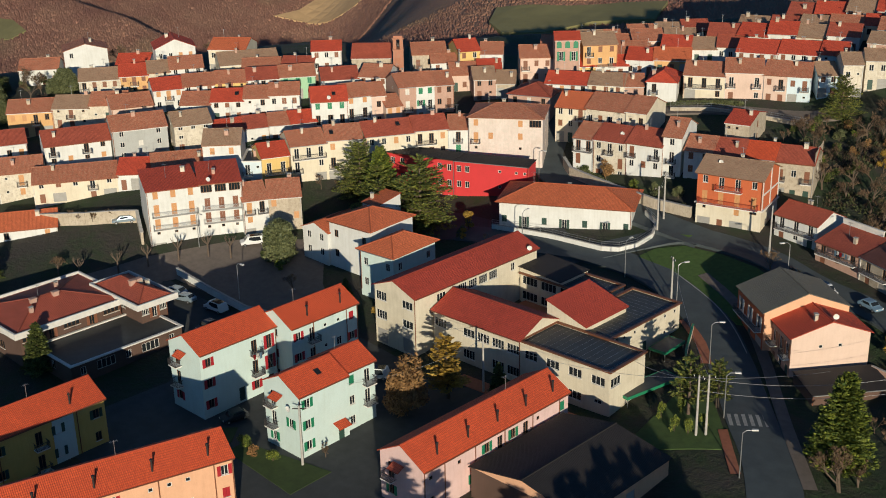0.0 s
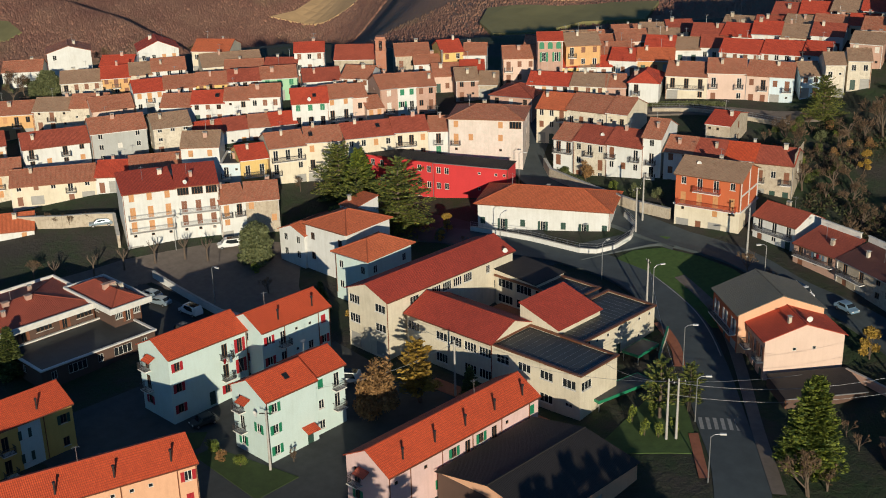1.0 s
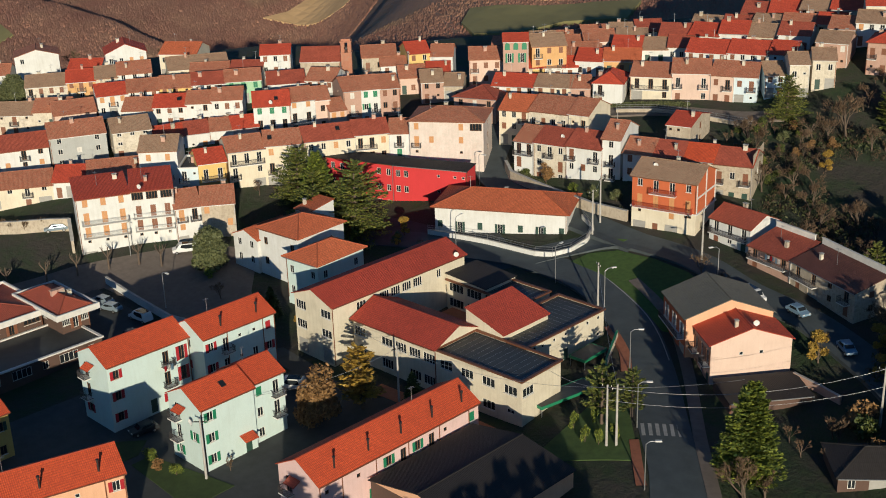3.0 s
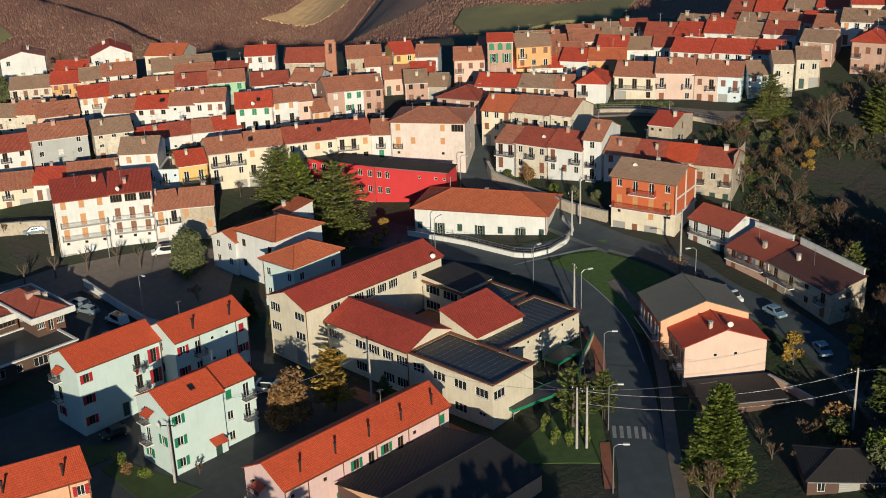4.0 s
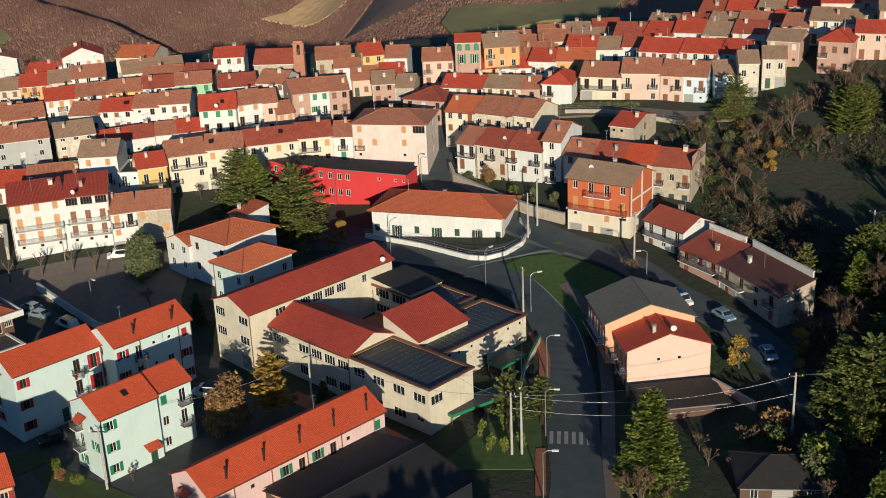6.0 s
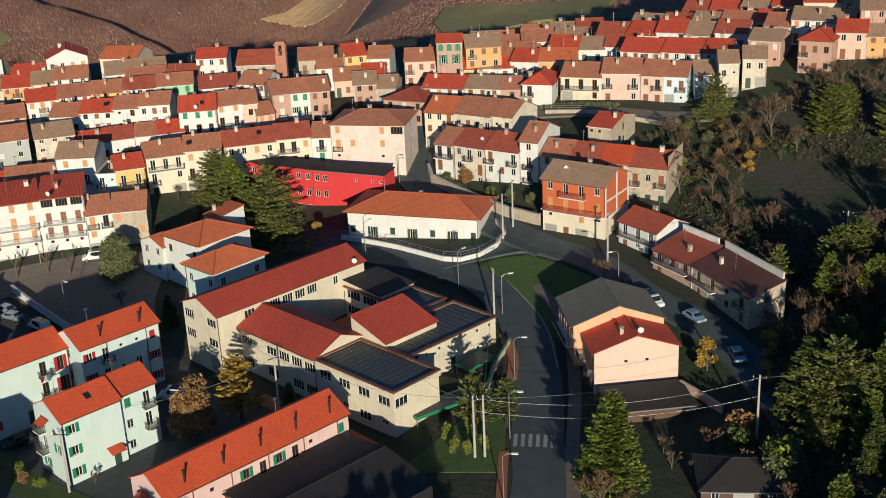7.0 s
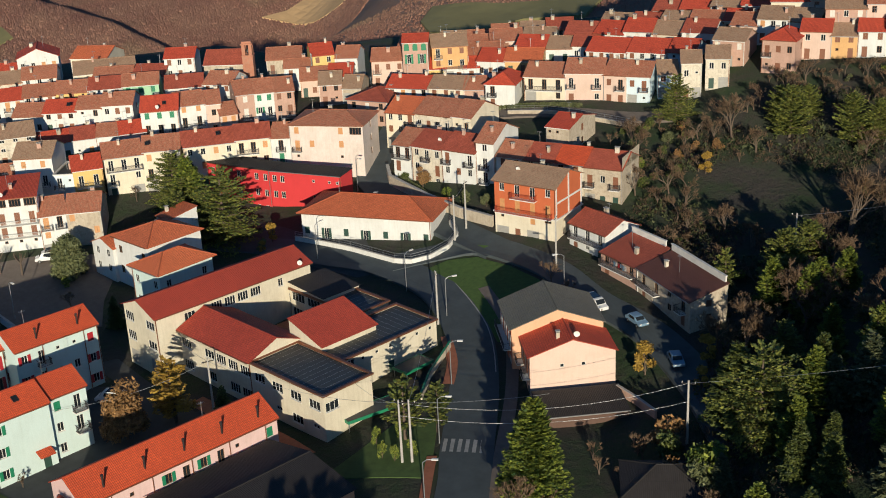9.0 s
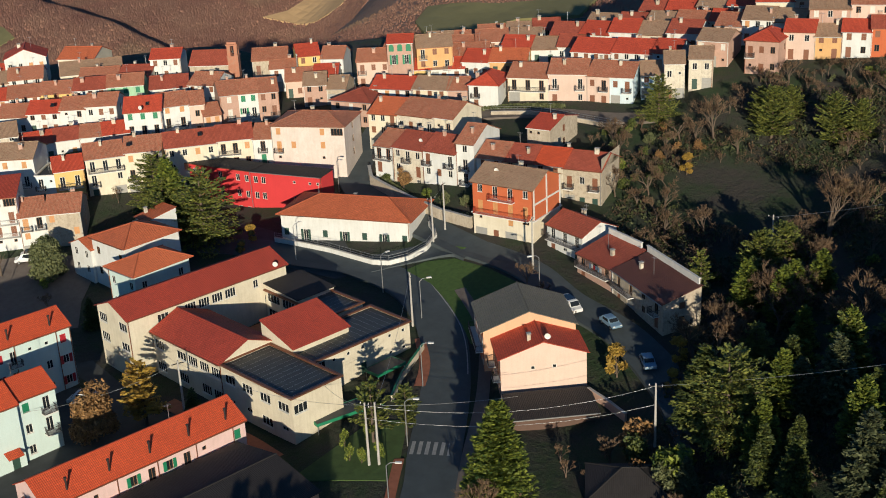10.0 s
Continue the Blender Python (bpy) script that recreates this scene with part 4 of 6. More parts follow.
house(-79.3, 144.3, 52.4, 12.1, 7.0, -1.6, 5.35, "salmon", "red", "gable_x", rise=2.1, left_wall="brick", rows=["....", ".oo."], left=["dwd", "bSb"], fine=1, chimneys=1, shut="brown", over=0.4, antenna=False, label="pale salmon house with red roof and blank gable wall", name="house", seed=55)
house(-85.7, 147.5, 52.4, 13.4, 10.6, -0.6, 6.5, "peach", "slate", "gable_x", rise=2.5, left_wall="orange", rows=["", ""], left=["ddg", "bbb"], fine=1, chimneys=0, shut="white", over=0.4, antenna=False, label="orange-sided house with mossy grey tiled roof", name="house", seed=56)
house(-103.4, 181.0, -8, 9.0, 7.5, 4.6, 9.3, "white", "maroon", "gable", rise=1.7, rows=["dwd", "BBB"], right=["", ""], fine=0, chimneys=1, label="small white house with dark red roof and long balcony", seed=57)
# second house: the wood's shade is put into its roof and wall colours
terrace([(-93.0, 176.6), (-84.0, 174.5), (-70.0, 168.6)], [7.9, 8.0], 5.4, [("brick", "maroon", "brown", {"rows": ["dww", "BBB"], "kind": "shed", "rise": 1.7}), ("stone", "rust", "brown", {"rows": ["dgwd", "BBwB"], "kind": "shed", "rise": 1.7})], fine=0)
for a_, b_, z_ in (((-91.6, 183.0), (-83.4, 181.0), 9.9), ((-81.8, 180.4), (-68.0, 174.6), 10.0)):
    v_ = Vector(b_) - Vector(a_)
    bm = bmesh.new()
    box(bm, 0, -0.12, -1.2, v_.length, 0.12, 0.75)
    box(bm, -0.1, -0.2, 0.75, v_.length + 0.1, 0.2, 0.85)
    tagged(part("parapet", bm, PALE, m=pose(a_[0], a_[1], z_, 0, 0, math.degrees(math.atan2(v_.y, v_.x)))), "pale parapet wall along the back of a roof", "wall")
# garages and low roofs in the foreground
# the left gable is peach too; its dark brown stands in for shade
house(-77.2, 92.0, 90, 18.5, 17.0, -2.4, 1.2, "peach", "tar", "gable", rise=1.6, rows=["....g..."], left=["..."], right=["..."], left_wall="umber", chimneys=0, antenna=False, gutter=False, label="low garage building with wide dark roof", name="garage_building", seed=58)
house(-52.5, 131.0, 40, 10, 8, -1.8, 0.7, "umber", "tar", "hip", rise=2.0, rows=["wgw"], chimneys=0, antenna=False, label="low house with dark corrugated hip roof", seed=59)
house(-73.0, 139.5, 52.4, 12, 6.5, -1.5, 0.2, "umber", "tar", "shed", rise=0.4, rows=["...."], chimneys=0, antenna=False, label="low lean-to garage below the salmon house", name="garage_building", seed=60)

# ---- old village: the lower rows ----
W, Y = "white", "yellow"
terrace([(-191.4, 108.8), (-187.2, 117.6), (-183.1, 124.3)], [12.3, 12.5], 9.0, [("white", "red", "brown", {"rows": ["g.g", "ooo", "EEE", "EEE", "ccc"], "kind": "shed", "rise": 1.2, "rail": STEEL, "shut": "wood"}), ("white", "red", "brown", {"rows": ["g.g", "ooo", "EEE", "EEE", "TTT"], "kind": "shed", "rise": 1.2, "rail": STEEL})], base=-0.2, fine=1, left=["", "", "", "", ""])
terrace([(-182.2, 123.6), (-180.1, 128.0), (-176.5, 133.1)], 8.7, 8.5, [("white", "old", "wood", {"rows": ["g.", "h.", "CB"]}), ("stone", "old", "wood", {"rows": ["...", "..h", "h.."]})], base=0.8)
terrace([(-220.9, 101.6), (-212.3, 115.4), (-207.6, 120.6), (-201.7, 130.3)], [9.4, 9.9, 10.6], 8.0, [("cream", "old", "brown", {"rows": ["dg.dg", "wcwDw"]}), ("white", "red", "brown"), ("worn", "old", "brown")])
terrace([(-236, 88), (-229.7, 99), (-225.5, 106.5)], [9.8, 10.2], 8.0, [("worn", "old", "brown"), ("worn", "old", "wood")])
terrace([(-214.5, 89.8), (-208.7, 99.4)], 4.2, 8.0, [("white", "clay", "wood", {"rows": ["w.d", "D.w", "w.c"], "base": -4.0})])
terrace([(-247, 98), (-241.0, 111.5)], 12.0, 8.0, [("white", "maroon", "wood")])
terrace([(-230.0, 109.7), (-224.7, 122.0)], 13.5, 8.5, [("white", "maroon", "wood", {"rows": ["dwd.", "wcwc", "D.Dw"]})])
terrace([(-223.2, 121.6), (-218.5, 132.0)], 15.4, 8.5, [("grey", "old", "white", {"rows": ["w.g", "wcw", "w.w"], "left": ["", "w", "w"]})])
terrace([(-216.6, 132.4), (-213.3, 139.7)], 15.4, 8.0, [("worn", "brown", "brown", {"rows": ["d.w", "w.w", "www"]})])
terrace([(-202.4, 129.4), (-197.3, 135.0)], 14.7, 8.0, [("white", "brown", "wood", {"rows": ["d.", "DD", "cc"], "left": ["", "w", "w"]})], base=5.8)
terrace([(-196.2, 134.3), (-193.3, 137.2)], 11.4, 7.5, [("blue", "old", "brown", {"kind": "flat"})], base=5.4)
terrace([(-193.0, 136.8), (-190.6, 142.0)], 12.1, 7.5, [(Y, "red", "white", {"rows": ["gd", "BB"]})], base=5.2)
terrace([(-191.2, 142.8), (-187.9, 149.6), (-183.7, 155.7)], [13.5, 13.9], 8.0, [("cream", "old", "wood", {"rows": ["d.g", "D.w", "BBB"]}), ("cream", "old", "wood", {"rows": ["gdw", "D.c", "c.D"]})], base=5.0)
terrace([(-183.3, 156.2), (-178.2, 165.2), (-174.2, 171.2)], [14.1, 14.4], 8.0, [("cream", "maroon", "wood", {"rows": ["gdwd", "wc.c", "wwcw"]}), ("cream", "maroon", "wood", {"rows": ["dgd", "cBB", "BBc"]})], base=5.4)
terrace([(-174.0, 170.9), (-170.9, 173.8)], 14.2, 8.0, [("white", "old", "green", {"rows": ["d", "C", "D"]})], base=6.0)
terrace([(-170.0, 172.9), (-157.2, 181.4)], 17.2, 9.5, [("old", "old", "wood", {"rows": ["gddw.", "o..o.", "Cc.c.", "c..cT"], "kind": "hip", "rise": 1.7, "ridge": 5, "right": ["", "w", "w", "w"], "label": "tall pink weathered house with glazed top veranda"})], base=6.3)
terrace([(-212.2, 139.8), (-210.0, 145.9), (-207.8, 150.5), (-205.1, 154.5), (-202.6, 159.4)], [13.2, 13.3, 13.4, 13.5], 7.0, [("blue", "red", "wood"), (W, "maroon", "wood"), (W, "old", "brown"), ("pink", "red", "brown")], base=9.2)
terrace([(-203.6, 159.1), (-198.9, 165.4)], 17.6, 8.0, [(W, "red", "green", {"rows": ["dwd", "DDD", "ccc"], "rise": 2.2, "left": ["", "", "w"], "label": "white house with bright green shutters and red roof"})], base=9.6)
terrace([(-201.3, 166.5), (-198.7, 172.2), (-197.0, 175.0)], [17.5, 17.2], 8.0, [(W, "old", "wood", {"rows": ["dw", "BB", "cc"]}), ("rose", "old", "wood")], base=10.2)
terrace([(-195.6, 173.6), (-194.1, 177.1)], 15.0, 7.0, [("rose", "old", "wood")], base=9.6)
terrace([(-197.0, 179.0), (-195.2, 182.6), (-193.0, 186.3), (-190.6, 190.1)], [18.1, 18.0, 17.9], 8.5, [("brick", "old", "white", {"rows": ["d", "C", "c"]}), (W, "old", "green", {"rows": ["d.", "sD", "cc"]}), ("brick", "old", "brown", {"rows": ["d.", "wC", "cw"], "right": ["", "w", "w"]})], base=9.8)
terrace([(-228.1, 141.9), (-223.2, 146.6), (-218.3, 151.9), (-214.5, 156.0), (-210.1, 161.1)], [16.4, 16.9, 17.4, 17.9], 7.5, [(W, "old", "brown"), (W, "red", "brown"), (W, "old", "brown"), (W, "old", "brown")])
terrace([(-241.7, 132.8), (-238.0, 141.3)], 15.0, 8.0, [("rose", "old", "wood")])
terrace([(-239.3, 142.5), (-236.4, 148.6), (-232.6, 154.6), (-228.0, 160.4), (-223.6, 166.5), (-218.9, 173.2)], [17.7, 18, 18.3, 18.6, 18.8], 7.5, [(W, "red", "wood"), (W, "old", "brown"), (Y, "old", "brown"), (W, "maroon", "brown"), ("green", "old", "green")])
terrace([(-266, 139), (-260.9, 147.0), (-257.2, 152.7), (-254.5, 157.2), (-250.3, 164.1)], [16.5, 17, 17.4, 18], 8.0, [("worn", "brown", "brown"), ("amber", "red", "brown"), ("worn", "brown", "brown"), (W, "old", "wood")])
terrace([(-262, 118), (-256, 126), (-250, 132), (-244.5, 138)], [13.5, 14, 14.6], 8.0, [("amber", "old", "wood"), ("worn", "brown", "brown"), ("worn", "old", "brown")])
terrace([(-271.5, 164.4), (-266.7, 173.3)], 19.5, 8.5, [(W, "red", "wood", {"kind": "gable_x", "rise": 2.2})])
terrace([(-262.6, 174.4), (-254.7, 180.2)], 19.0, 9.0, [("cream", "clay", "brown", {"kind": "gable", "rise": 2.0})])
terrace([(-248.6, 167.8), (-241.5, 180.6)], 17.8, 9.0, [("cream", "brown", "brown")])
terrace([(-231.1, 182.5), (-226.3, 187.9)], 21.3, 7.5, [(W, "red", "brown", {"rise": 1.6, "right": ["", "", ""]})])
terrace([(-217, 173.5), (-212, 180.5), (-206, 184)], [17.8, 18.2], 8, [(W, "maroon", "brown"), (W, "old", "brown")])
terrace([(-240, 168), (-234, 175), (-228, 180)], [17.8, 18], 8, [("worn", "old", "brown"), ("worn", "maroon", "brown")])
house(-292, 150, 62, 11, 9, 10, 18.5, "white", "old", "gable_x", rise=1.6, label="large plain white house at the village edge", seed=70, rows=["w.w", "...", "w.."])
terrace([(-300, 141), (-294, 149)], 14.0, 8, [(W, "old", "wood")])
terrace([(-284, 160), (-278, 166)], 14.5, 8, [(W, "red", "wood")])
# church and bell tower
house(-223.0, 188.2, 42, 9.6, 9.0, 13.0, 19.8, "stone", "maroon", "gable", rise=2.6, rows=["...", ".o."], chimneys=0, antenna=False, label="stone church nave with dark red roof", name="church", seed=71, left=["", ""], right=["", "o"])
TOWER_BRICK = plaster("tower_brick", (0.44, 0.19, 0.12), 0.6, (0.36, 0.21, 0.15))
tw = thing("bell_tower", pose(-212.6, 194.0, 14.2, 0, 0, 45), "slender brick bell tower with open belfry", "tower")
bm = bmesh.new()
box(bm, -1.25, -1.25, -4, 1.25, 1.25, 8.2)
part("shaft", bm, TOWER_BRICK, tw)
bm = bmesh.new()
for sx in (-1.0, 1.0):
    for sy in (-1.0, 1.0):
        box(bm, sx * 0.8 - 0.4, sy * 0.8 - 0.4, 8.4, sx * 0.8 + 0.4, sy * 0.8 + 0.4, 10.8)
part("belfry", bm, TOWER_BRICK, tw)
bm = bmesh.new()
box(bm, -1.4, -1.4, 8.2, 1.4, 1.4, 8.4)
box(bm, -1.4, -1.4, 10.8, 1.4, 1.4, 11.1)
box(bm, -1.1, -1.1, 11.1, 1.1, 1.1, 11.6)
part("cornice", bm, TOWER_BRICK, tw)
bm = bmesh.new()
for (za, ra), (zb2, rb2) in zip([(9.0, 0.5), (9.2, 0.45), (9.6, 0.3)], [(9.2, 0.45), (9.6, 0.3), (9.9, 0.1)]):
    tube(bm, (0, 0, za), (0, 0, zb2), ra, rb2, 10)
part("bell", bm, DARK, tw)
terrace([(-213.6, 199.6), (-208.2, 206.0)], 20, 8, [("stone", "old", "brown")])
terrace([(-208.0, 200.5), (-204.0, 205.2)], 18.5, 6, [(W, "old", "brown")])
terrace([(-204.0, 205.9), (-201.2, 210.5), (-197, 214)], [21, 20], 8, [(Y, "red", "brown"), (W, "old", "brown")])
terrace([(-191.4, 197.6), (-188.0, 201.5), (-184.6, 204.2)], [17.4, 16.4], 8, [("brick", "brown", "white"), ("stone", "brown", "brown")])
terrace([(-200, 199), (-196, 204), (-192, 208)], [17, 17.5], 8, [("rose", "old", "brown"), (W, "red", "brown")])

# ---- old village: the rows above the road ----
terrace([(-179.1, 195.6), (-169.8, 199.1)], 16.4, 9, [("brick", "maroon", "white", {"kind": "hip", "rise": 1.8, "rows": ["d.w", "wcw"]})])
terrace([(-163.0, 192.6), (-156.8, 195.0), (-148.1, 197.2), (-143.6, 198.2)], [16.7, 17, 17.2], 9, [("cream", "clay", "brown"), ("worn", "old", "brown"), ("cream", "old", "wood", {"right": ["", ""]})])
terrace([(-151.1, 183.8), (-146.8, 184.8), (-139.8, 186.2), (-132.4, 187.8)], [14.0, 14.2, 14.5], 8.5, [("white", "old", "brown", {"rows": ["..", "d.", "BB"]}), ("worn", "maroon", "brown", {"rows": ["d.w", "w.d", "wDw"]}), ("white", "maroon", "brown", {"rows": ["..d", "wcw", "C.D"]})], base=6.0)
terrace([(-132.6, 188.2), (-129.0, 189.4)], 16.7, 9.5, [(W, "old", "brown", {"rows": ["", "D", "D", "w"], "right": ["", "", "", ""]})], base=6.0)
terrace([(-128.3, 189.3), (-123.1, 191.0), (-117.6, 193.1), (-112.1, 195.1), (-105.2, 197.5)], [14.4, 14.3, 14.2, 14.0], 8.0, [("white", "old", "brown"), ("cream", "maroon", "brown"), ("worn", "new", "brown"), ("stone", "maroon", "brown", {"right": ["", "w", "w"]})], base=6.6)
terrace([(-127.7, 202.6), (-122.9, 203.8)], 17.2, 9.8, [("stone", "red", "brown", {"rows": ["...", "oo."], "rise": 1.4})])
terrace([(-154.3, 213.3), (-148.6, 216.4)], 19.6, 8.5, [(W, "red", "brown", {"kind": "hip", "rise": 2.0, "rows": ["c.", "D."]})])
terrace([(-149.3, 220.0), (-141.3, 224.0), (-134.4, 228.2), (-129.8, 230.0), (-125.3, 232.1)], [20.7, 21.7, 21.5, 21.4], 8.5, [("cream", "old", "wood", {"rows": ["g.w", "BBB"]}), ("rose", "old", "wood", {"rows": ["d.w", "D.D"]}), ("rose", "old", "brown"), ("blue", "old", "brown")], base=15.2)
terrace([(-124.6, 233.9), (-121.4, 236.7)], 21.6, 8, [("blue", "brown", "brown")])
terrace([(-147.8, 238.8), (-139, 242), (-130.5, 245.0), (-125.0, 246.8)], [23, 23.3, 23.6], 8.5, [(W, "red", "brown"), (W, "red", "brown"), ("blue", "red", "brown")], base=18.5)
house(-180.6, 213.8, 43, 5.8, 7.0, 15.6, 25.4, "brick", "red", "gable", rise=1.3, rows=["d.", "..", "SS", "AAA"], shut="green", chimneys=0, antenna=False, label="tall rose brick house with green arched windows", seed=72, left=["", "", "w", "w"], right=["", "", "", ""])
terrace([(-176.2, 218.8), (-171, 225)], 24.0, 8, [("amber", "brown", "brown")])
terrace([(-177.6, 217.6), (-174.0, 220.8), (-171.2, 223.6), (-168.4, 226.0)], 19.0, 7, [(Y, "red", "brown"), (W, "brown", "brown"), (W, "red", "brown")])
terrace([(-169.3, 226.1), (-163.5, 229.0), (-156.4, 233.6)], [20.4, 20.6], 8, [(W, "red", "brown"), ("amber", "clay", "brown")])
terrace([(-175.1, 203.6), (-170.5, 206), (-166.3, 208), (-159.1, 211.6), (-155.6, 214.2)], [18, 18, 18.2, 18.2], 7.5, [(W, "red", "wood"), (W, "red", "brown"), ("cream", "brown", "brown"), ("brick", "old", "brown")])
terrace([(-119.6, 234.9), (-116.4, 237.4)], 24.5, 7, [("worn", "brown", "brown")])
terrace([(-116.9, 239.4), (-112.9, 242.0)], 25, 7, [("worn", "brown", "brown")])
terrace([(-120.9, 247.6), (-114.3, 249.4)], 27.0, 7, [("brick", "brown", "white")])
terrace([(-109.4, 247.9), (-102.9, 249.8)], 28.2, 8, [("brick", "red", "brown", {"kind": "hip", "rise": 1.8})])
terrace([(-105.0, 255.0), (-99.5, 257.5), (-95, 260), (-90, 262.5), (-84, 266)], [29.2, 28.4, 29.4, 30.2], 7.0, [("rose", "red", "brown"), ("amber", "brown", "brown"), (W, "red", "brown"), ("orange", "maroon", "brown")])
terrace([(-103, 261), (-96, 265), (-89, 269), (-82, 272)], [33, 34, 33.5], 9, [("brick", "brown", "white"), ("rose", "old", "white"), (W, "old", "brown")])
# rows that climb the ridge behind
_pal = [(W, "old", "brown"), ("cream", "red", "brown"), (W, "brown", "wood"), ("rose", "old", "brown"), ("worn", "brown", "brown"), (W, "red", "white"), ("rose", "old", "brown"), ("white", "maroon", "brown")]
_r = random.Random(5)
for a, b, e0, e1 in (((-190, 212), (-168, 233), 20, 21.5), ((-192, 222), (-163, 246), 20.5, 23), ((-166, 236), (-150, 246), 22, 23), ((-160, 246), (-128, 258), 24, 26.5), ((-158, 256), (-124, 268), 25, 28), ((-124, 258), (-106, 264), 28.5, 30.5),
                     ((-152, 268), (-112, 282), 27, 31.5), ((-145, 281), (-100, 295), 29, 34), ((-190, 234), (-166, 256), 20.5, 23.5), ((-120, 268), (-92, 284), 31.5, 35), ((-135, 296), (-88, 310), 31, 37)):
    a, b = Vector(a), Vector(b)
    n = max(2, round((b - a).length / 7.2))
    ps = [a.lerp(b, i / n) + Vector((_r.uniform(-0.4, 0.4), _r.uniform(-0.4, 0.4))) for i in range(n + 1)]
    terrace([tuple(p) for p in ps], [e0 + (e1 - e0) * i / n + _r.uniform(-0.5, 0.5) for i in range(n)], _r.uniform(7.5, 8.5), [_r.choice(_pal) for i in range(n)])


# ---- fields and far woods ----
FIELD = plain("ploughed_field", (0.56, 0.37, 0.19), 0.95, 0, 0.45, 0.05)
FIELD2 = plain("stubble_field", (0.40, 0.24, 0.135), 0.95, 0, 0.45, 0.05)
MEADOW = plain("winter_meadow", (0.22, 0.20, 0.085), 0.95, 0, 0.5, 0.05)
FIELDS = []
for mt, lab, poly in ((FIELD, "pale ploughed field on the far hillside", [(-772, 590), (-764, 610), (-766, 630), (-752, 664), (-730, 672), (-709, 678), (-690, 676), (-683, 662), (-686, 640), (-692, 622), (-702, 614), (-722, 606), (-748, 600)]),
                      (FIELD2, "tan strip field on the far hillside", [(-750, 672), (-722, 682), (-700, 690), (-674, 684), (-709, 681)]),
                      (MEADOW, "olive pasture on the near shoulder of the hills", [(-346, 378), (-322, 392), (-303, 408), (-285, 414), (-276, 392), (-298, 381), (-305, 360), (-318, 350), (-334, 360)]),
                      (FIELD2, "tan field on the near shoulder of the hills", [(-352, 392), (-326, 402), (-310, 418), (-290, 432), (-330, 440), (-362, 420)]),
                      (MEADOW, "green meadow on the far hillside", [(-930, 428), (-895, 434), (-864, 428), (-864, 414), (-889, 408), (-920, 404)])):
    FIELDS.append([Vector(p) for p in poly])
    patch("field", poly, mt, 1.6, lab, "field", step=9)


def inside(p, poly):
    c = False
    for a, b in zip(poly, poly[1:] + poly[:1]):
        if (a[1] > p[1]) != (b[1] > p[1]) and p[0] < (b[0] - a[0]) * (p[1] - a[1]) / (b[1] - a[1]) + a[0]:
            c = not c
    return c


def far_woods():
    rng = random.Random(11)
    vs, fs = [], []
    pts = []
    while len(pts) < 100000:
        close = len(pts) % 5 == 0
        al, ac = (rng.uniform(385, 560), rng.uniform(-45, 210)) if close else (rng.uniform(835, 1030), rng.uniform(-430, 60))
        x, y = -0.695 * al + 0.719 * ac, 0.719 * al + 0.695 * ac
        if not any(inside((x, y), f) for f in FIELDS):
            pts.append((x, y, 0.5 if close else 1.0))
    zs = land([p[0] for p in pts], [p[1] for p in pts])
    for (x, y, k), z in zip(pts, zs):
        r, h, b, a0 = k * rng.uniform(1.0, 2.6), k * rng.uniform(0.9, 2.6), len(vs), rng.uniform(0, 6)
        for i in range(4):
            q = r * rng.uniform(0.6, 1.2)
            vs.append((x + q * math.cos(a0 + 1.5708 * i), y + q * math.sin(a0 + 1.5708 * i), z - 0.5))
        vs.append((x + rng.uniform(-0.2, 0.2), y + rng.uniform(-0.2, 0.2), z + h))
        fs += [(b + i, b + (i + 1) % 4, b + 4) for i in range(4)]
    me = bpy.data.meshes.new("far_woods")
    me.from_pydata(vs, [], fs)
    m, nt, b = nodes_of("winter_woods", 0.95)
    v = position(nt)
    c = mixed(nt, "MIX", ramp(nt, noise_of(nt, v, 0.03, 5, 0.65), [(0.35, (0, 0, 0, 1)), (0.65, (1, 1, 1, 1))]), (0.29, 0.135, 0.098, 1), (0.37, 0.20, 0.135, 1))
    c = mixed(nt, "MIX", ramp(nt, noise_of(nt, v, 0.012, 3, 0.5), [(0.55, (0, 0, 0, 1)), (0.7, (0.8, 0.8, 0.8, 1))]), c, (0.30, 0.22, 0.13, 1))
    nt.links.new(mixed(nt, "OVERLAY", 0.3, c, noise_of(nt, v, 0.6, 3, 0.6)), b.inputs["Base Color"])
    me.materials.append(m)
    me.polygons.foreach_set("use_smooth", np.ones(len(me.polygons), bool))
    tagged(new("far_woods", me), "leafless brown woods on the far hills", "woods", kind="stuff")


far_woods()


# ---- trees ----
def card(vs, fs, c, u, v):
    b = len(vs)
    vs += [tuple(c - u - v), tuple(c + u - v * 0.6), tuple(c + u * 0.4 + v), tuple(c - u * 0.6 + v * 0.7)]
    fs.append((b, b + 1, b + 2, b + 3))


def rand_dir(rng):
    z, a = rng.uniform(-1, 1), rng.uniform(0, 6.2832)
    q = math.sqrt(1 - z * z)
    return Vector((q * math.cos(a), q * math.sin(a), z))


def stick(vs, fs, a, b, ra, rb, n=4):
    d = (b - a)
    if d.length < 1e-4:
        return
    q = d.to_track_quat("Z", "Y")
    k = len(vs)
    for c, r in ((a, ra), (b, rb)):
        for i in range(n):
            vs.append(tuple(c + q @ Vector((r * math.cos(6.2832 * i / n), r * math.sin(6.2832 * i / n), 0))))
    for i in range(n):
        fs.append((k + i, k + (i + 1) % n, k + n + (i + 1) % n, k + n + i))


def mesh_of(name, vs, fs, mt):
    me = bpy.data.meshes.new(name)
    me.from_pydata(vs, [], fs)
    me.materials.append(mt)
    return me


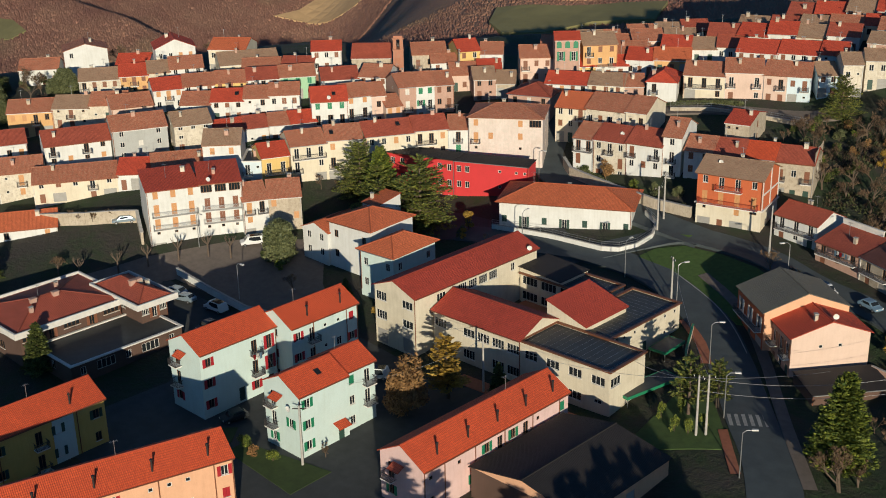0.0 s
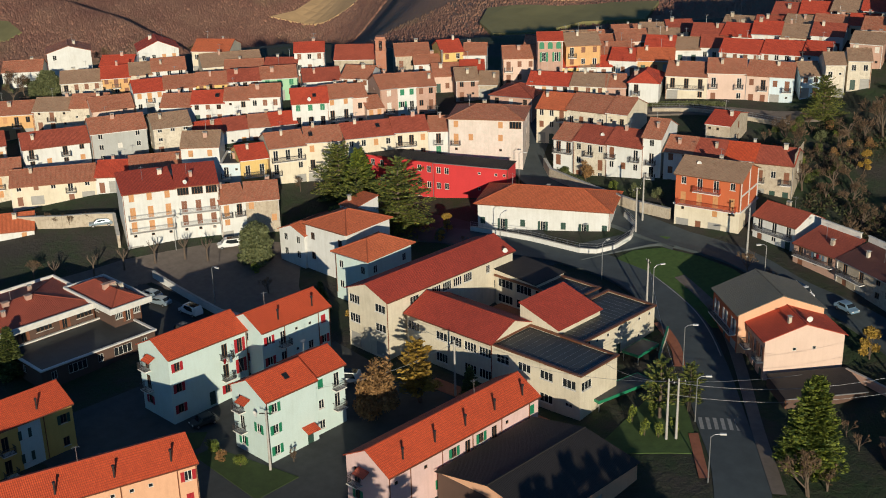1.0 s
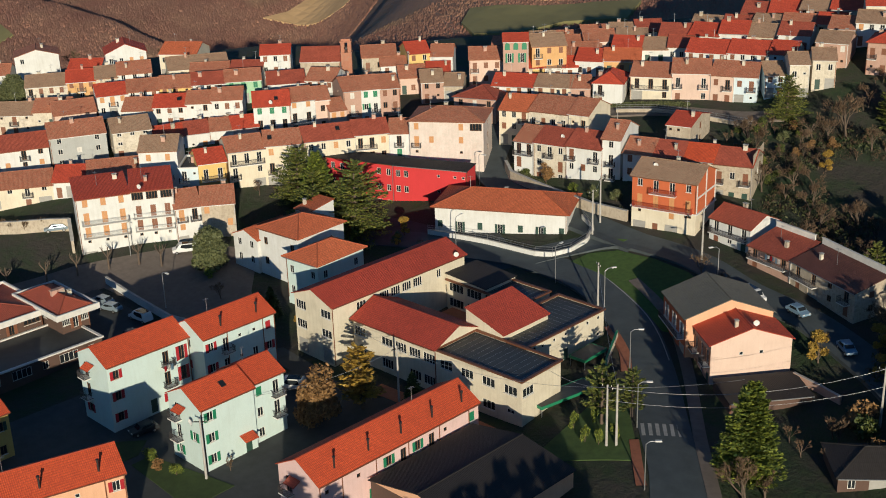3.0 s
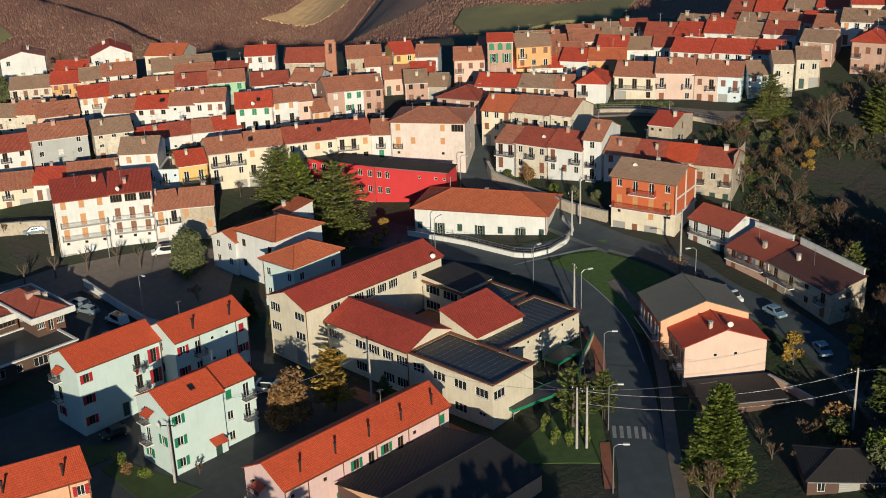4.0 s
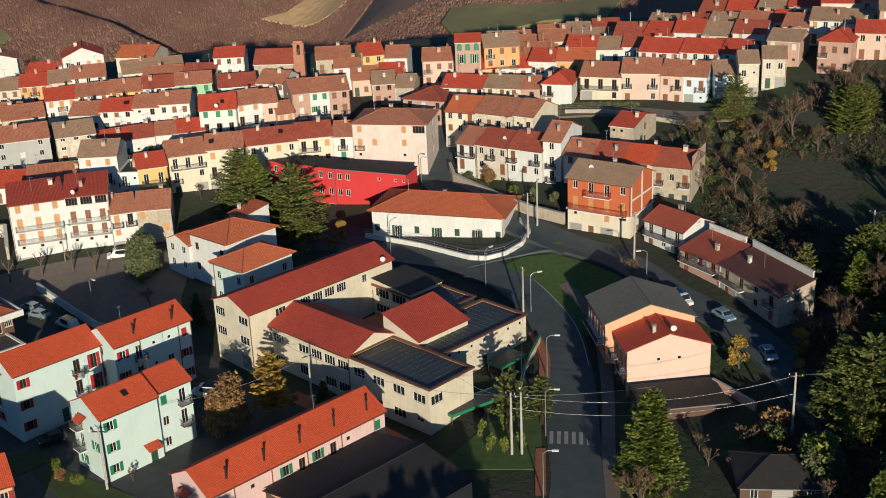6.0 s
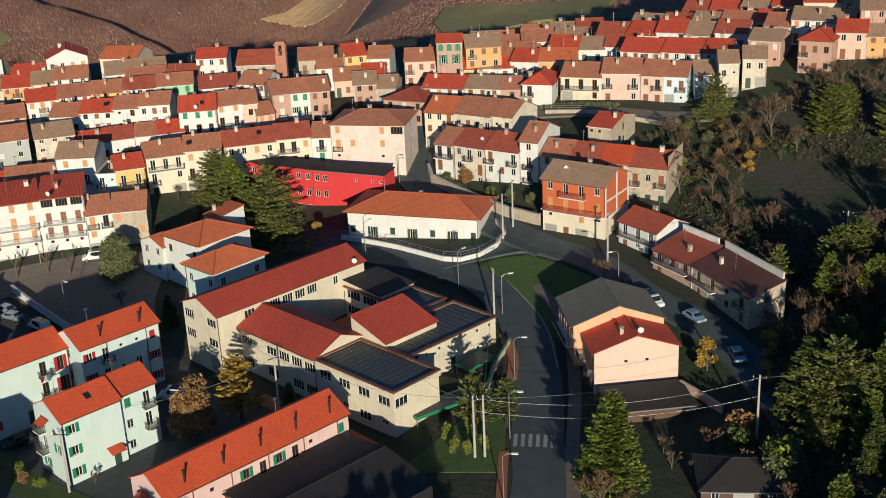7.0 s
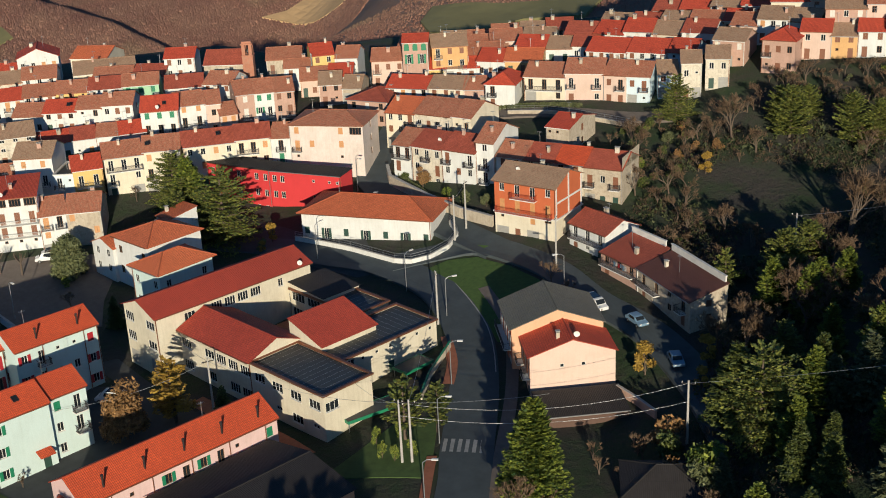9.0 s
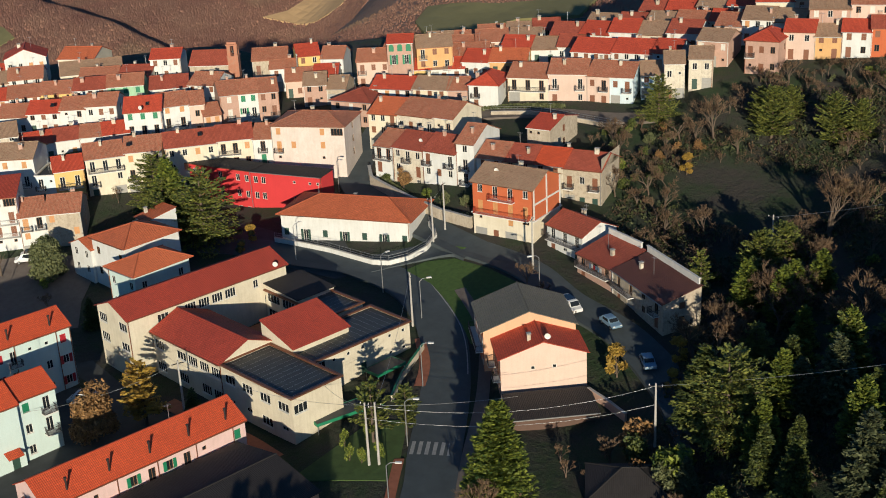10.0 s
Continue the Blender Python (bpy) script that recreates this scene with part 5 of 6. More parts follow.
def needle_tree(seed, h, r, mt, flat=0.0, gap=0.55, low=0.1, droop=-0.15, tuft=0.30, per=13):
    """A conifer: whorls of boughs, each carrying many small sprays."""
    rng = random.Random(seed)
    tv, tf, cv, cf = [], [], [], []
    bend = Vector((rng.uniform(-0.3, 0.3), rng.uniform(-0.3, 0.3), 0))
    stick(tv, tf, Vector((0, 0, -0.5)), Vector((0, 0, h * 0.5)) + bend * 0.5, 0.03 * h, 0.018 * h, 7)
    stick(tv, tf, Vector((0, 0, h * 0.5)) + bend * 0.5, Vector((0, 0, h * 0.98)) + bend, 0.018 * h, 0.02, 6)
    z = h * low
    while z < h * 0.98:
        f = (z - h * low) / (h * (1 - low))
        prof = (1 - f) ** (0.75 if not flat else 0.72) * (0.85 + 0.35 * f if flat else 1)
        n = max(3, int(per * (0.4 + prof)))
        a0 = rng.uniform(0, 6)
        for i in range(n):
            if rng.random() < 0.12:
                continue
            a = a0 + 6.2832 * i / n + rng.uniform(-0.3, 0.3)
            ln = r * prof * rng.uniform(0.5 if flat else 0.62, 1.25 if flat else 1.15) + 0.25
            d = Vector((math.cos(a), math.sin(a), droop + rng.uniform(-0.1, 0.25) + 0.5 * f))
            p0 = Vector((0, 0, z + rng.uniform(-0.2, 0.2))) + bend * (z / h)
            stick(tv, tf, p0, p0 + d * ln * 0.85, 0.035 + 0.01 * ln, 0.012, 3)
            sd = Vector((-math.sin(a), math.cos(a), 0))
            m = max(4, int(ln / 0.17))
            for k in range(m):
                t = (k + 0.7) / m
                if t < 0.22 and rng.random() < 0.7:
                    continue
                spread = ln * 0.26 * (1.15 - abs(t - 0.5))
                for _ in range(5):
                    c = p0 + d * ln * t + sd * rng.uniform(-spread, spread) + Vector((0, 0, rng.uniform(-0.16, 0.1)))
                    s = tuft * rng.uniform(0.55, 1.2)
                    u = (d * rng.uniform(0.5, 1) + sd * rng.uniform(-0.8, 0.8) + Vector((0, 0, rng.uniform(-0.35, 0.2)))).normalized() * s
                    w = (sd + rand_dir(rng) * 0.8).normalized() * s * 0.55
                    card(cv, cf, c, u, w)
        z += gap * rng.uniform(0.8, 1.2) * (1.0 - 0.45 * f)
    return mesh_of("trunk", tv, tf, BARK), mesh_of("crown", cv, cf, mt)


def leaf_tree(seed, h, r, mt, trunk=0.3, n=1700, lobes=9, size=0.3):
    """A leafy tree or shrub: uneven lobes of small leaves round forked limbs."""
    rng = random.Random(seed)
    tv, tf, cv, cf = [], [], [], []
    stick(tv, tf, Vector((0, 0, -0.4)), Vector((0, 0, h * trunk)), 0.03 * h, 0.022 * h, 6)
    for i in range(lobes):
        a, f = rng.uniform(0, 6.2832), rng.uniform(0.1, 1)
        c = Vector((math.cos(a) * r * 0.62 * (1 - 0.5 * f), math.sin(a) * r * 0.62 * (1 - 0.5 * f), h * (trunk * 0.9 + (0.92 - trunk * 0.9) * f)))
        stick(tv, tf, Vector((0, 0, h * trunk * 0.9)), c, 0.012 * h, 0.01, 4)
        lr = r * rng.uniform(0.32, 0.55)
        for k in range(n // lobes):
            d = rand_dir(rng)
            p = c + Vector((d.x, d.y, d.z * 0.8)) * lr * rng.uniform(0.55, 1.1)
            if p.z < 0.05:
                p.z = rng.uniform(0.05, 0.4)
            u = rand_dir(rng) * size * rng.uniform(0.5, 1.2)
            card(cv, cf, p, u, rand_dir(rng).cross(u) * 0.6)
    return mesh_of("trunk", tv, tf, BARK), mesh_of("crown", cv, cf, mt)


def bare_tree(seed, h, depth=5, up=0.35):
    """A leafless tree: forking limbs that end in fine twigs."""
    rng = random.Random(seed)
    tv, tf, cv, cf = [], [], [], []

    def grow(p, d, ln, r, k):
        q = p + d * ln
        big = k > 2
        stick(tv if big else cv, tf if big else cf, p, q, r, r * 0.7, 5 if big else 3)
        if k == 0:
            return
        for i in range(rng.choice([2, 3, 3]) if k > 1 else 9):
            nd = (d + rand_dir(rng) * rng.uniform(0.45, 0.85) + Vector((0, 0, up * 0.5))).normalized()
            grow(p.lerp(q, rng.uniform(0.6, 1.0)), nd, ln * rng.uniform(0.6, 0.85), max(r * 0.58, 0.02), k - 1)
    for i in range(rng.choice([1, 2, 2])):
        grow(Vector((rng.uniform(-0.2, 0.2), rng.uniform(-0.2, 0.2), -0.4)), (Vector((0, 0, 1)) + rand_dir(rng) * 0.18).normalized(), h * 0.29, 0.022 * h, depth)
    return mesh_of("trunk", tv, tf, BARK), mesh_of("crown", cv, cf, TWIG)


def tree_thing(name, meshes, label):
    root = thing(name, Matrix.Translation((0, 0, -500)), label, "tree" if "shrub" not in name else "shrub")
    part("trunk", meshes[0], BARK, root)
    part("crown", meshes[1], meshes[1].materials[0], root)
    return root


KIND = {
    "fir": [tree_thing("fir_tree", needle_tree(s, 11, 3.1, GREENS["fir"]), "tall dark green fir tree with drooping boughs") for s in (1, 2)],
    "lime": [tree_thing("cypress_fir", needle_tree(s, 11, 3.3, GREENS["lime"], droop=0.25, tuft=0.3), "dense yellow-green conifer beside the road") for s in (3,)],
    "big": [tree_thing("roadside_fir", needle_tree(31, 16, 4.6, GREENS["lime"], gap=0.5, droop=0.12, tuft=0.32, per=15), "tall dense yellow-green fir beside the road")],
    "blue": [tree_thing("blue_spruce", needle_tree(4, 10, 2.9, GREENS["bluefir"]), "blue-grey spruce at the edge of the wood")],
    "cypress": [tree_thing("broad_conifer", needle_tree(s, 11, 5.0, GREENS["cedar"], flat=1, gap=0.8, low=0.1, droop=0.15, per=10, tuft=0.28), "broad dark olive conifer on the wooded slope") for s in (41, 42)],
    "cedar": [tree_thing("cedar_tree", needle_tree(s, 13, 6.9, GREENS["cedar"], flat=1, gap=1.15, low=0.08, droop=-0.05, per=10, tuft=0.27), "broad spreading cedar with level boughs") for s in (5, 6)],
    "pine": [tree_thing("pine_tree", needle_tree(7, 9, 3.0, GREENS["cedar"], flat=1, gap=0.9, low=0.3, droop=0.1, per=6), "open pine tree with thin olive-green sprays")],
    "gold": [tree_thing("golden_conifer", needle_tree(8, 9, 3.3, GREENS["gold"], flat=1, gap=0.85, low=0.2, droop=0.1, per=7), "golden-green conifer with layered boughs")],
    "rust": [tree_thing("rust_tree", leaf_tree(9, 8.2, 3.4, GREENS["rust"], 0.12, 9000, 24, 0.27), "dense rust-brown tree in the yard")],
    "round": [tree_thing("round_conifer", leaf_tree(10, 7.5, 3.5, GREENS["olive"], 0.06, 9000, 26, 0.27), "rounded grey-green conifer by the square")],
    "bare": [tree_thing("bare_tree", bare_tree(s, 9), "leafless brown winter tree with fine twigs") for s in (12, 13, 14)],
    "shrub": [tree_thing("shrub", leaf_tree(s, 2.6, 1.7, GREENS[m], 0.05, 900, 7, 0.2), l) for s, m, l in ((15, "olive", "rounded olive-green garden shrub"), (16, "fir", "dark green evergreen garden shrub"), (17, "rust", "brown leafless-looking winter shrub"), (18, "lime", "small bright green garden tree"))],
    "brush": [tree_thing("bare_shrub", bare_tree(s, 4.2, 4, 0.5), "leafless brown shrub of the thicket") for s in (19, 20)],
    "column": [tree_thing("cypress", needle_tree(21, 8, 0.8, GREENS["fir"], gap=0.3, low=0.03, droop=0.9, tuft=0.28, per=6), "slim dark cypress beside the street")],
    "ball": [tree_thing("clipped_tree", leaf_tree(22, 4.4, 1.6, GREENS["rust"], 0.25, 2200, 12, 0.16), "clipped rust-coloured garden tree")],
    "yellow": [tree_thing("yellow_tree", leaf_tree(23, 4.5, 1.6, GREENS["gold"], 0.1, 1800, 10, 0.2), "small golden yellow garden tree")],
}
_tr = random.Random(77)


def plant(kind, x, y, k=1.0, variant=None, squash=1.0):
    src = KIND[kind][variant if variant is not None else _tr.randrange(len(KIND[kind]))]
    ob = copy_thing(src, Matrix.Identity(4))
    ob.matrix_basis = Matrix.Translation((x, y, g(x, y))) @ Matrix.Rotation(_tr.uniform(0, 6.28), 4, "Z") @ Matrix.Diagonal((k * squash, k * squash, k, 1))
    return ob


for kind, x, y, k in (("cedar", -179, 150.5, 0.9), ("lime", -171.5, 149.5, 1.25), ("cedar", -170, 147, 0.85), ("cedar", -161, 149.5, 1.12), ("cedar", -165.5, 143, 0.8), ("yellow", -153, 154.5, 0.8), ("round", -170.5, 122.6, 1.0), ("rust", -115.5, 101.5, 1.0), ("gold", -114.0, 108.4, 1.1), ("fir", -168.6, 72.8, 0.8),
                      ("big", -61.8, 125.4, 0.88), ("bare", -59.5, 121.5, 0.9), ("brush", -58.0, 124.0, 1.3), ("pine", -83.5, 124.5, 1.0), ("pine", -81.5, 128.5, 0.8), ("fir", -107.8, 112.6, 0.55), ("yellow", -138.5, 117.2, 0.8),
                      ("fir", -147.6, 118.5, 0.5), ("column", -166.5, 190.5, 1.0), ("ball", -142.3, 183.2, 1.0), ("shrub", -125, 183, 0.9), ("shrub", -130, 182.4, 0.8), ("shrub", -135, 182.6, 0.7), ("shrub", -148, 184, 0.6),
                      ("bare", -97, 169, 0.55), ("bare", -92, 166.5, 0.45), ("yellow", -69.5, 157.5, 1.1), ("brush", -83, 163.5, 0.8), ("shrub", -152, 151.5, 0.7), ("yellow", -150.6, 150.6, 0.5), ("brush", -146.5, 152, 0.6),
                      ("fir", -51.1, 151.4, 1.15), ("cedar", -46.5, 150.1, 1.0), ("fir", -47.5, 154, 1.0), ("cedar", -54.5, 168.5, 0.45), ("lime", -40.1, 147.6, 0.75), ("lime", -44.3, 163.5, 0.6), ("blue", -37.5, 159.9, 0.95), ("fir", -30.7, 155.6, 0.75), ("blue", -25.3, 144.6, 1.1), ("blue", -20, 144, 0.9),
                      ("fir", -33.3, 143.2, 0.7), ("lime", -40.0, 166.9, 0.85), ("pine", -40.3, 166.0, 1.0), ("lime", -49.9, 172.8, 0.6), ("lime", -57.3, 182.8, 0.8), ("pine", -73.8, 183.4, 0.75), ("bare", -60.3, 179.4, 1.35), ("bare", -63.0, 182.5, 1.2), ("bare", -56.5, 177.0, 1.1), ("bare", -51.2, 183.8, 0.8),
                      ("yellow", -63.5, 163.5, 0.9), ("yellow", -60.5, 158.0, 0.7), ("shrub", -47.9, 141.2, 1.9), ("shrub", -57, 146, 1.6), ("brush", -57.5, 141.2, 1.1), ("brush", -60, 135.6, 0.9), ("lime", -36, 133, 0.7), ("fir", -28.5, 131, 0.9), ("fir", -20.5, 132.5, 0.9),
                      ("cedar", -116.1, 228.5, 0.72), ("bare", -102.5, 228.1, 1.3), ("bare", -108, 224.8, 0.85), ("bare", -105.5, 226, 0.7), ("cypress", -93.8, 233.9, 0.9), ("cypress", -97, 236, 0.7), ("cypress", -93.3, 239.8, 0.6), ("cypress", -82.8, 237.3, 0.85), ("cypress", -79, 239.5, 0.7),
                      ("bare", -67.4, 209.6, 1.65), ("bare", -64.1, 214.3, 1.2), ("bare", -101.3, 206.4, 0.95), ("bare", -98.5, 207.5, 0.85), ("bare", -105.4, 201.8, 0.9), ("bare", -108, 203.5, 0.7), ("yellow", -100.3, 216.2, 0.9), ("brush", -79.6, 199.5, 1.5), ("brush", -82, 201, 1.3), ("brush", -76.5, 198, 1.4),
                      ("bare", -98, 243, 0.8), ("bare", -91, 246, 0.8), ("bare", -85, 249, 0.8), ("brush", -95, 248, 1.2), ("brush", -88, 251, 1.2), ("bare", -79, 252, 0.9), ("shrub", -55, 143, 1.3), ("shrub", -51, 139.5, 1.2), ("brush", -59, 142, 1.1), ("brush", -63, 138, 0.9), ("brush", -56, 136, 0.9), ("shrub", -47, 139, 1.4), ("brush", -44, 136, 1.1), ("shrub", -41, 132, 1.2),
                      ("fir", -203, 83, 0.55), ("bare", -196, 92, 0.5), ("bare", -208, 103, 0.5), ("brush", -205, 105, 1.0), ("brush", -203, 108, 0.9), ("cedar", -292, 128, 0.8), ("bare", -286, 136, 0.9), ("round", -280, 140, 0.7), ("bare", -289, 141, 0.8),
                      ("shrub", -120, 80.5, 0.7), ("shrub", -123.5, 80, 0.6), ("brush", -115.2, 86, 0.7), ("shrub", -126, 80.4, 0.7), ("shrub", -168, 120.5, 0.7), ("shrub", -173, 121, 0.6), ("bare", -160, 117, 0.45), ("bare", -186, 146, 0.5), ("bare", -183, 148.5, 0.45)):
    plant(kind, x, y, k)
# unseen firs, added to cast shade on the pink block and garage roof
for x, y, k in ((-62.5, 54.5, 1.5), (-60.5, 57.5, 1.4), (-46, 67.5, 1.4), (-43, 71, 1.45), (-40, 74.5, 1.4), (-48.5, 64.5, 1.3), (-37, 78, 1.4), (-50.5, 62, 1.3), (-44.5, 69.2, 1.35), (-41.4, 72.8, 1.4), (-38.4, 76.4, 1.35), (-47.2, 66, 1.35)):
    plant("fir", x, y, k)
# row of oversized firs out of view, added to darken the wooded slope
for i in range(9):
    plant("fir", -4 + i * 2.1 + _tr.uniform(-0.6, 0.6), 136 + i * 3.6 + _tr.uniform(-0.8, 0.8), _tr.uniform(1.6, 1.9))
for x, y in ((-86, 121.6), (-82.5, 119.6), (-80.6, 120), (-84.6, 124.5), (-79.6, 122.2)):
    plant("shrub", x, y, 1.0, 3, 0.45)
WOOD = [(-60, 150), (-66, 174), (-92, 183), (-102, 194), (-104, 204), (-118, 207), (-116, 226), (-108, 230), (-108, 244), (-80, 254), (-40, 262), (-14, 240), (-12, 140), (-34, 126), (-52, 146)]
CLEARING = [(-104, 211), (-99, 222), (-88, 228), (-76, 227), (-70, 216), (-80, 205), (-92, 204)]
_n = 0
while _n < 190:
    x, y = _tr.uniform(-120, -12), _tr.uniform(134, 262)
    if not inside((x, y), WOOD) or inside((x, y), CLEARING):
        continue
    if y < 172:
        kind = _tr.choice(["fir", "lime", "shrub", "shrub", "brush", "brush", "blue", "bare"])
    else:
        kind = _tr.choice(["bare", "bare", "bare", "brush", "brush", "brush", "shrub"] if y > 195 or x < -70 else ["bare", "bare", "lime", "pine", "brush", "cypress"])
    plant(kind, x, y, _tr.uniform(0.5, 0.85))
    _n += 1
for i in range(26):
    plant(_tr.choice(["bare", "bare", "brush"]), _tr.uniform(-64, -30), _tr.uniform(166, 205), _tr.uniform(0.8, 1.15))


def thicket():
    """Low scrub on the wooded slope: twigs and small leaves, thinning out over the clearing."""
    rng = random.Random(23)
    for mt, count, size, label in ((leafy("scrub_twigs", (0.035, 0.024, 0.016), (0.11, 0.07, 0.04)), 52000, 0.42, "tangled brown winter scrub on the slope"), (leafy("scrub_leaves", (0.018, 0.028, 0.009), (0.07, 0.08, 0.024)), 26000, 0.36, "low olive-green scrub and ivy on the slope")):
        pts = []
        while len(pts) < count // 4:
            x, y = rng.uniform(-124, -12), rng.uniform(128, 262)
            if inside((x, y), WOOD) and not inside((x, y), CLEARING) and noise.noise((x * 0.12, y * 0.12, size * 9)) > -0.12:
                pts.append((x, y))
        zs = land([p[0] for p in pts], [p[1] for p in pts])
        vs, fs = [], []
        for (x, y), z in zip(pts, zs):
            h = 0.5 + 1.7 * abs(noise.noise((x * 0.3, y * 0.3, 4.0)))
            for k in range(4):
                c = Vector((x + rng.uniform(-0.5, 0.5), y + rng.uniform(-0.5, 0.5), z + rng.uniform(0.05, h)))
                u = (rand_dir(rng) + Vector((0, 0, 0.7))).normalized() * size * rng.uniform(0.5, 1.2)
                card(vs, fs, c, u, rand_dir(rng).cross(u) * (0.16 if count > 30000 else 0.5))
        tagged(new("scrub", mesh_of("scrub", vs, fs, mt)), label, "scrub", kind="stuff")


thicket()
for i in range(22):
    x = -106 + i * 1.25
    plant(_tr.choice(["bare", "bare", "brush", "shrub", "brush"]), x, 246.5 + (x + 106) * 0.5 + _tr.uniform(-1.5, 1.5), _tr.uniform(0.5, 0.75))
for i in range(46):
    x, y = _tr.uniform(-124, -104), _tr.uniform(199, 228)
    if math.hypot(x + 125, y - 206) > 8 and y - 196 > (x + 105) * -0.1:
        plant(_tr.choice(["shrub", "brush", "shrub"]), x, y, _tr.uniform(0.5, 1.0))
for i in range(60):
    x, y = _tr.uniform(-300, -255), _tr.uniform(115, 200)
    if x < -268 - (y - 140) * 0.1 and not (-296 < x < -262 and 146 < y < 185):
        plant(_tr.choice(["bare", "brush", "shrub", "round"]), x, y, _tr.uniform(0.5, 0.9))


# ---- walls, fences, kerbs ----
def wall_line(name, pts, h, t, material, label, category="wall", lift=0.0, rail=False, cap=None):
    root = thing(name, Matrix.Translation((pts[0][0], pts[0][1], 0)), label, category)
    o = Vector((pts[0][0], pts[0][1], 0))
    bm, cb, rb = bmesh.new(), bmesh.new(), bmesh.new()
    seg = []
    for a, b in zip(pts, pts[1:]):
        a, b = Vector(a), Vector(b)
        n = max(1, int((b - a).length / 2.5))
        seg += [a.lerp(b, i / n) for i in range(n)]
    seg.append(Vector(pts[-1]))
    for a, b in zip(seg, seg[1:]):
        d = (b - a).normalized()
        nn = Vector((-d.y, d.x)) * t / 2
        za, zb3 = g(*a) + lift, g(*b) + lift
        for mesh, lo, hi, k in ((bm, -0.8, h, 1.0), (cb, h, h + 0.08, 1.3)):
            q = [(a - nn * k, za), (b - nn * k, zb3), (b + nn * k, zb3), (a + nn * k, za)]
            v = [mesh.verts.new((p.x - o.x, p.y - o.y, z + lo)) for p, z in q] + [mesh.verts.new((p.x - o.x, p.y - o.y, z + hi)) for p, z in q]
            for f in ((3, 2, 1, 0), (4, 5, 6, 7), (0, 1, 5, 4), (1, 2, 6, 5), (2, 3, 7, 6), (3, 0, 4, 7)):
                mesh.faces.new([v[i] for i in f])
        if rail:
            for hh in (0.5, 0.95):
                tube(rb, (a.x - o.x, a.y - o.y, za + h + hh), (b.x - o.x, b.y - o.y, zb3 + h + hh), 0.035, 0.035, 5)
            tube(rb, (a.x - o.x, a.y - o.y, za + h), (a.x - o.x, a.y - o.y, za + h + 1.0), 0.035, 0.035, 5)
    part("masonry", bm, material, root)
    part("coping", cb, cap or CONCRETE, root)
    if rail:
        part("railing", rb, STEEL, root)
    else:
        rb.free()
    return root


wall_line("retaining_wall", [(-154, 184.5), (-150, 181.6), (-137, 179.2), (-127, 178.2), (-119.2, 178.6)], 2.0, 0.5, WALL["stone"], "old stone retaining wall along the climbing street")
wall_line("parapet_wall", [(-149.4, 157.2), (-136.7, 159.9), (-126.5, 161.3), (-123.6, 162.6), (-121.8, 165.5), (-121.4, 169.5), (-122.8, 173.2), (-127.2, 175.6)], 0.9, 0.3, WALL["white"], "curved white parapet with railing round the hall", rail=True)
wall_line("car_park_wall", [(-181, 107.2), (-160, 106.6), (-147, 110)], 1.3, 0.35, WALL["white"], "long pale wall between car park and square")
wall_line("garden_wall", [(-70.6, 152.6), (-66.5, 151.6), (-62.0, 150.0)], 1.2, 0.3, WALL["brick"], "low red garden wall beside the salmon house")
wall_line("school_wall", [(-89.5, 133), (-93, 138), (-97, 146)], 1.1, 0.25, WALL["school"], "low school boundary wall with green fence", cap=SHUT["green"])
wall_line("street_wall", [(-218, 95), (-206, 104), (-199, 111), (-193, 108)], 2.4, 0.5, WALL["stone"], "stone wall below the village street")
wall_line("hill_wall", [(-148, 213.5), (-140, 217), (-130, 219.5), (-120, 222)], 0.8, 0.4, WALL["stone"], "stone parapet along the upper street", rail=True)


def hedge(pts, h, w):
    rng = random.Random(3)
    vs, fs = [], []
    o = Vector((pts[0][0], pts[0][1], g(*pts[0])))
    for a, b in zip(pts, pts[1:]):
        a, b = Vector(a), Vector(b)
        for i in range(int((b - a).length * 130)):
            p = a.lerp(b, rng.random())
            q = Vector((p.x + rng.uniform(-w, w), p.y + rng.uniform(-w, w), 0))
            q.z = g(q.x, q.y) + h * rng.uniform(0.05, 1) ** 0.6
            u = rand_dir(rng) * 0.2
            card(vs, fs, q - o, u, rand_dir(rng).cross(u) * 0.7)
    ob = new("hedge", mesh_of("hedge", vs, fs, GREENS["olive"]))
    ob.matrix_basis = Matrix.Translation(o)
    tagged(ob, "clipped green hedge on the retaining wall", "hedge")


hedge([(-153, 186), (-147, 183), (-138, 180.2), (-128, 179.2), (-121, 180)], 1.1, 0.6)
hedge([(-152.5, 214), (-143, 219.5), (-136, 223)], 0.8, 0.5)


# ---- lamps, poles and wires ----
def street_lamp():
    root = thing("street_lamp", Matrix.Identity(4), "grey steel street lamp with a curved arm", "street lamp", "road lamps")
    bm = bmesh.new()
    tube(bm, (0, 0, -0.3), (0, 0, 6.4), 0.09, 0.06, 8)
    tube(bm, (0, 0, 6.4), (0.5, 0, 6.8), 0.055, 0.05, 6)
    tube(bm, (0.5, 0, 6.8), (1.2, 0, 6.85), 0.05, 0.045, 6)
    part("pole", bm, STEEL, root)
    bm = bmesh.new()
    box(bm, 1.1, -0.16, 6.78, 1.9, 0.16, 6.95)
    part("lamp_head", bm, FRAME, root)
    return root


_l = street_lamp()
_l.matrix_basis = pose(-69.8, 115.2, g(-69.8, 115.2), 0, 0, 40)
for x, y, r in ((-79.2, 126.6, 40), (-89.2, 138.6, 40), (-104.5, 152.6, 60), (-117, 155.4, 90), (-93, 167.5, 240), (-154, 176.5, 0), (-139.5, 154.5, 90), (-165, 109, 0), (-185, 115, 0)):
    copy_thing(_l, pose(x, y, g(x, y), 0, 0, r))


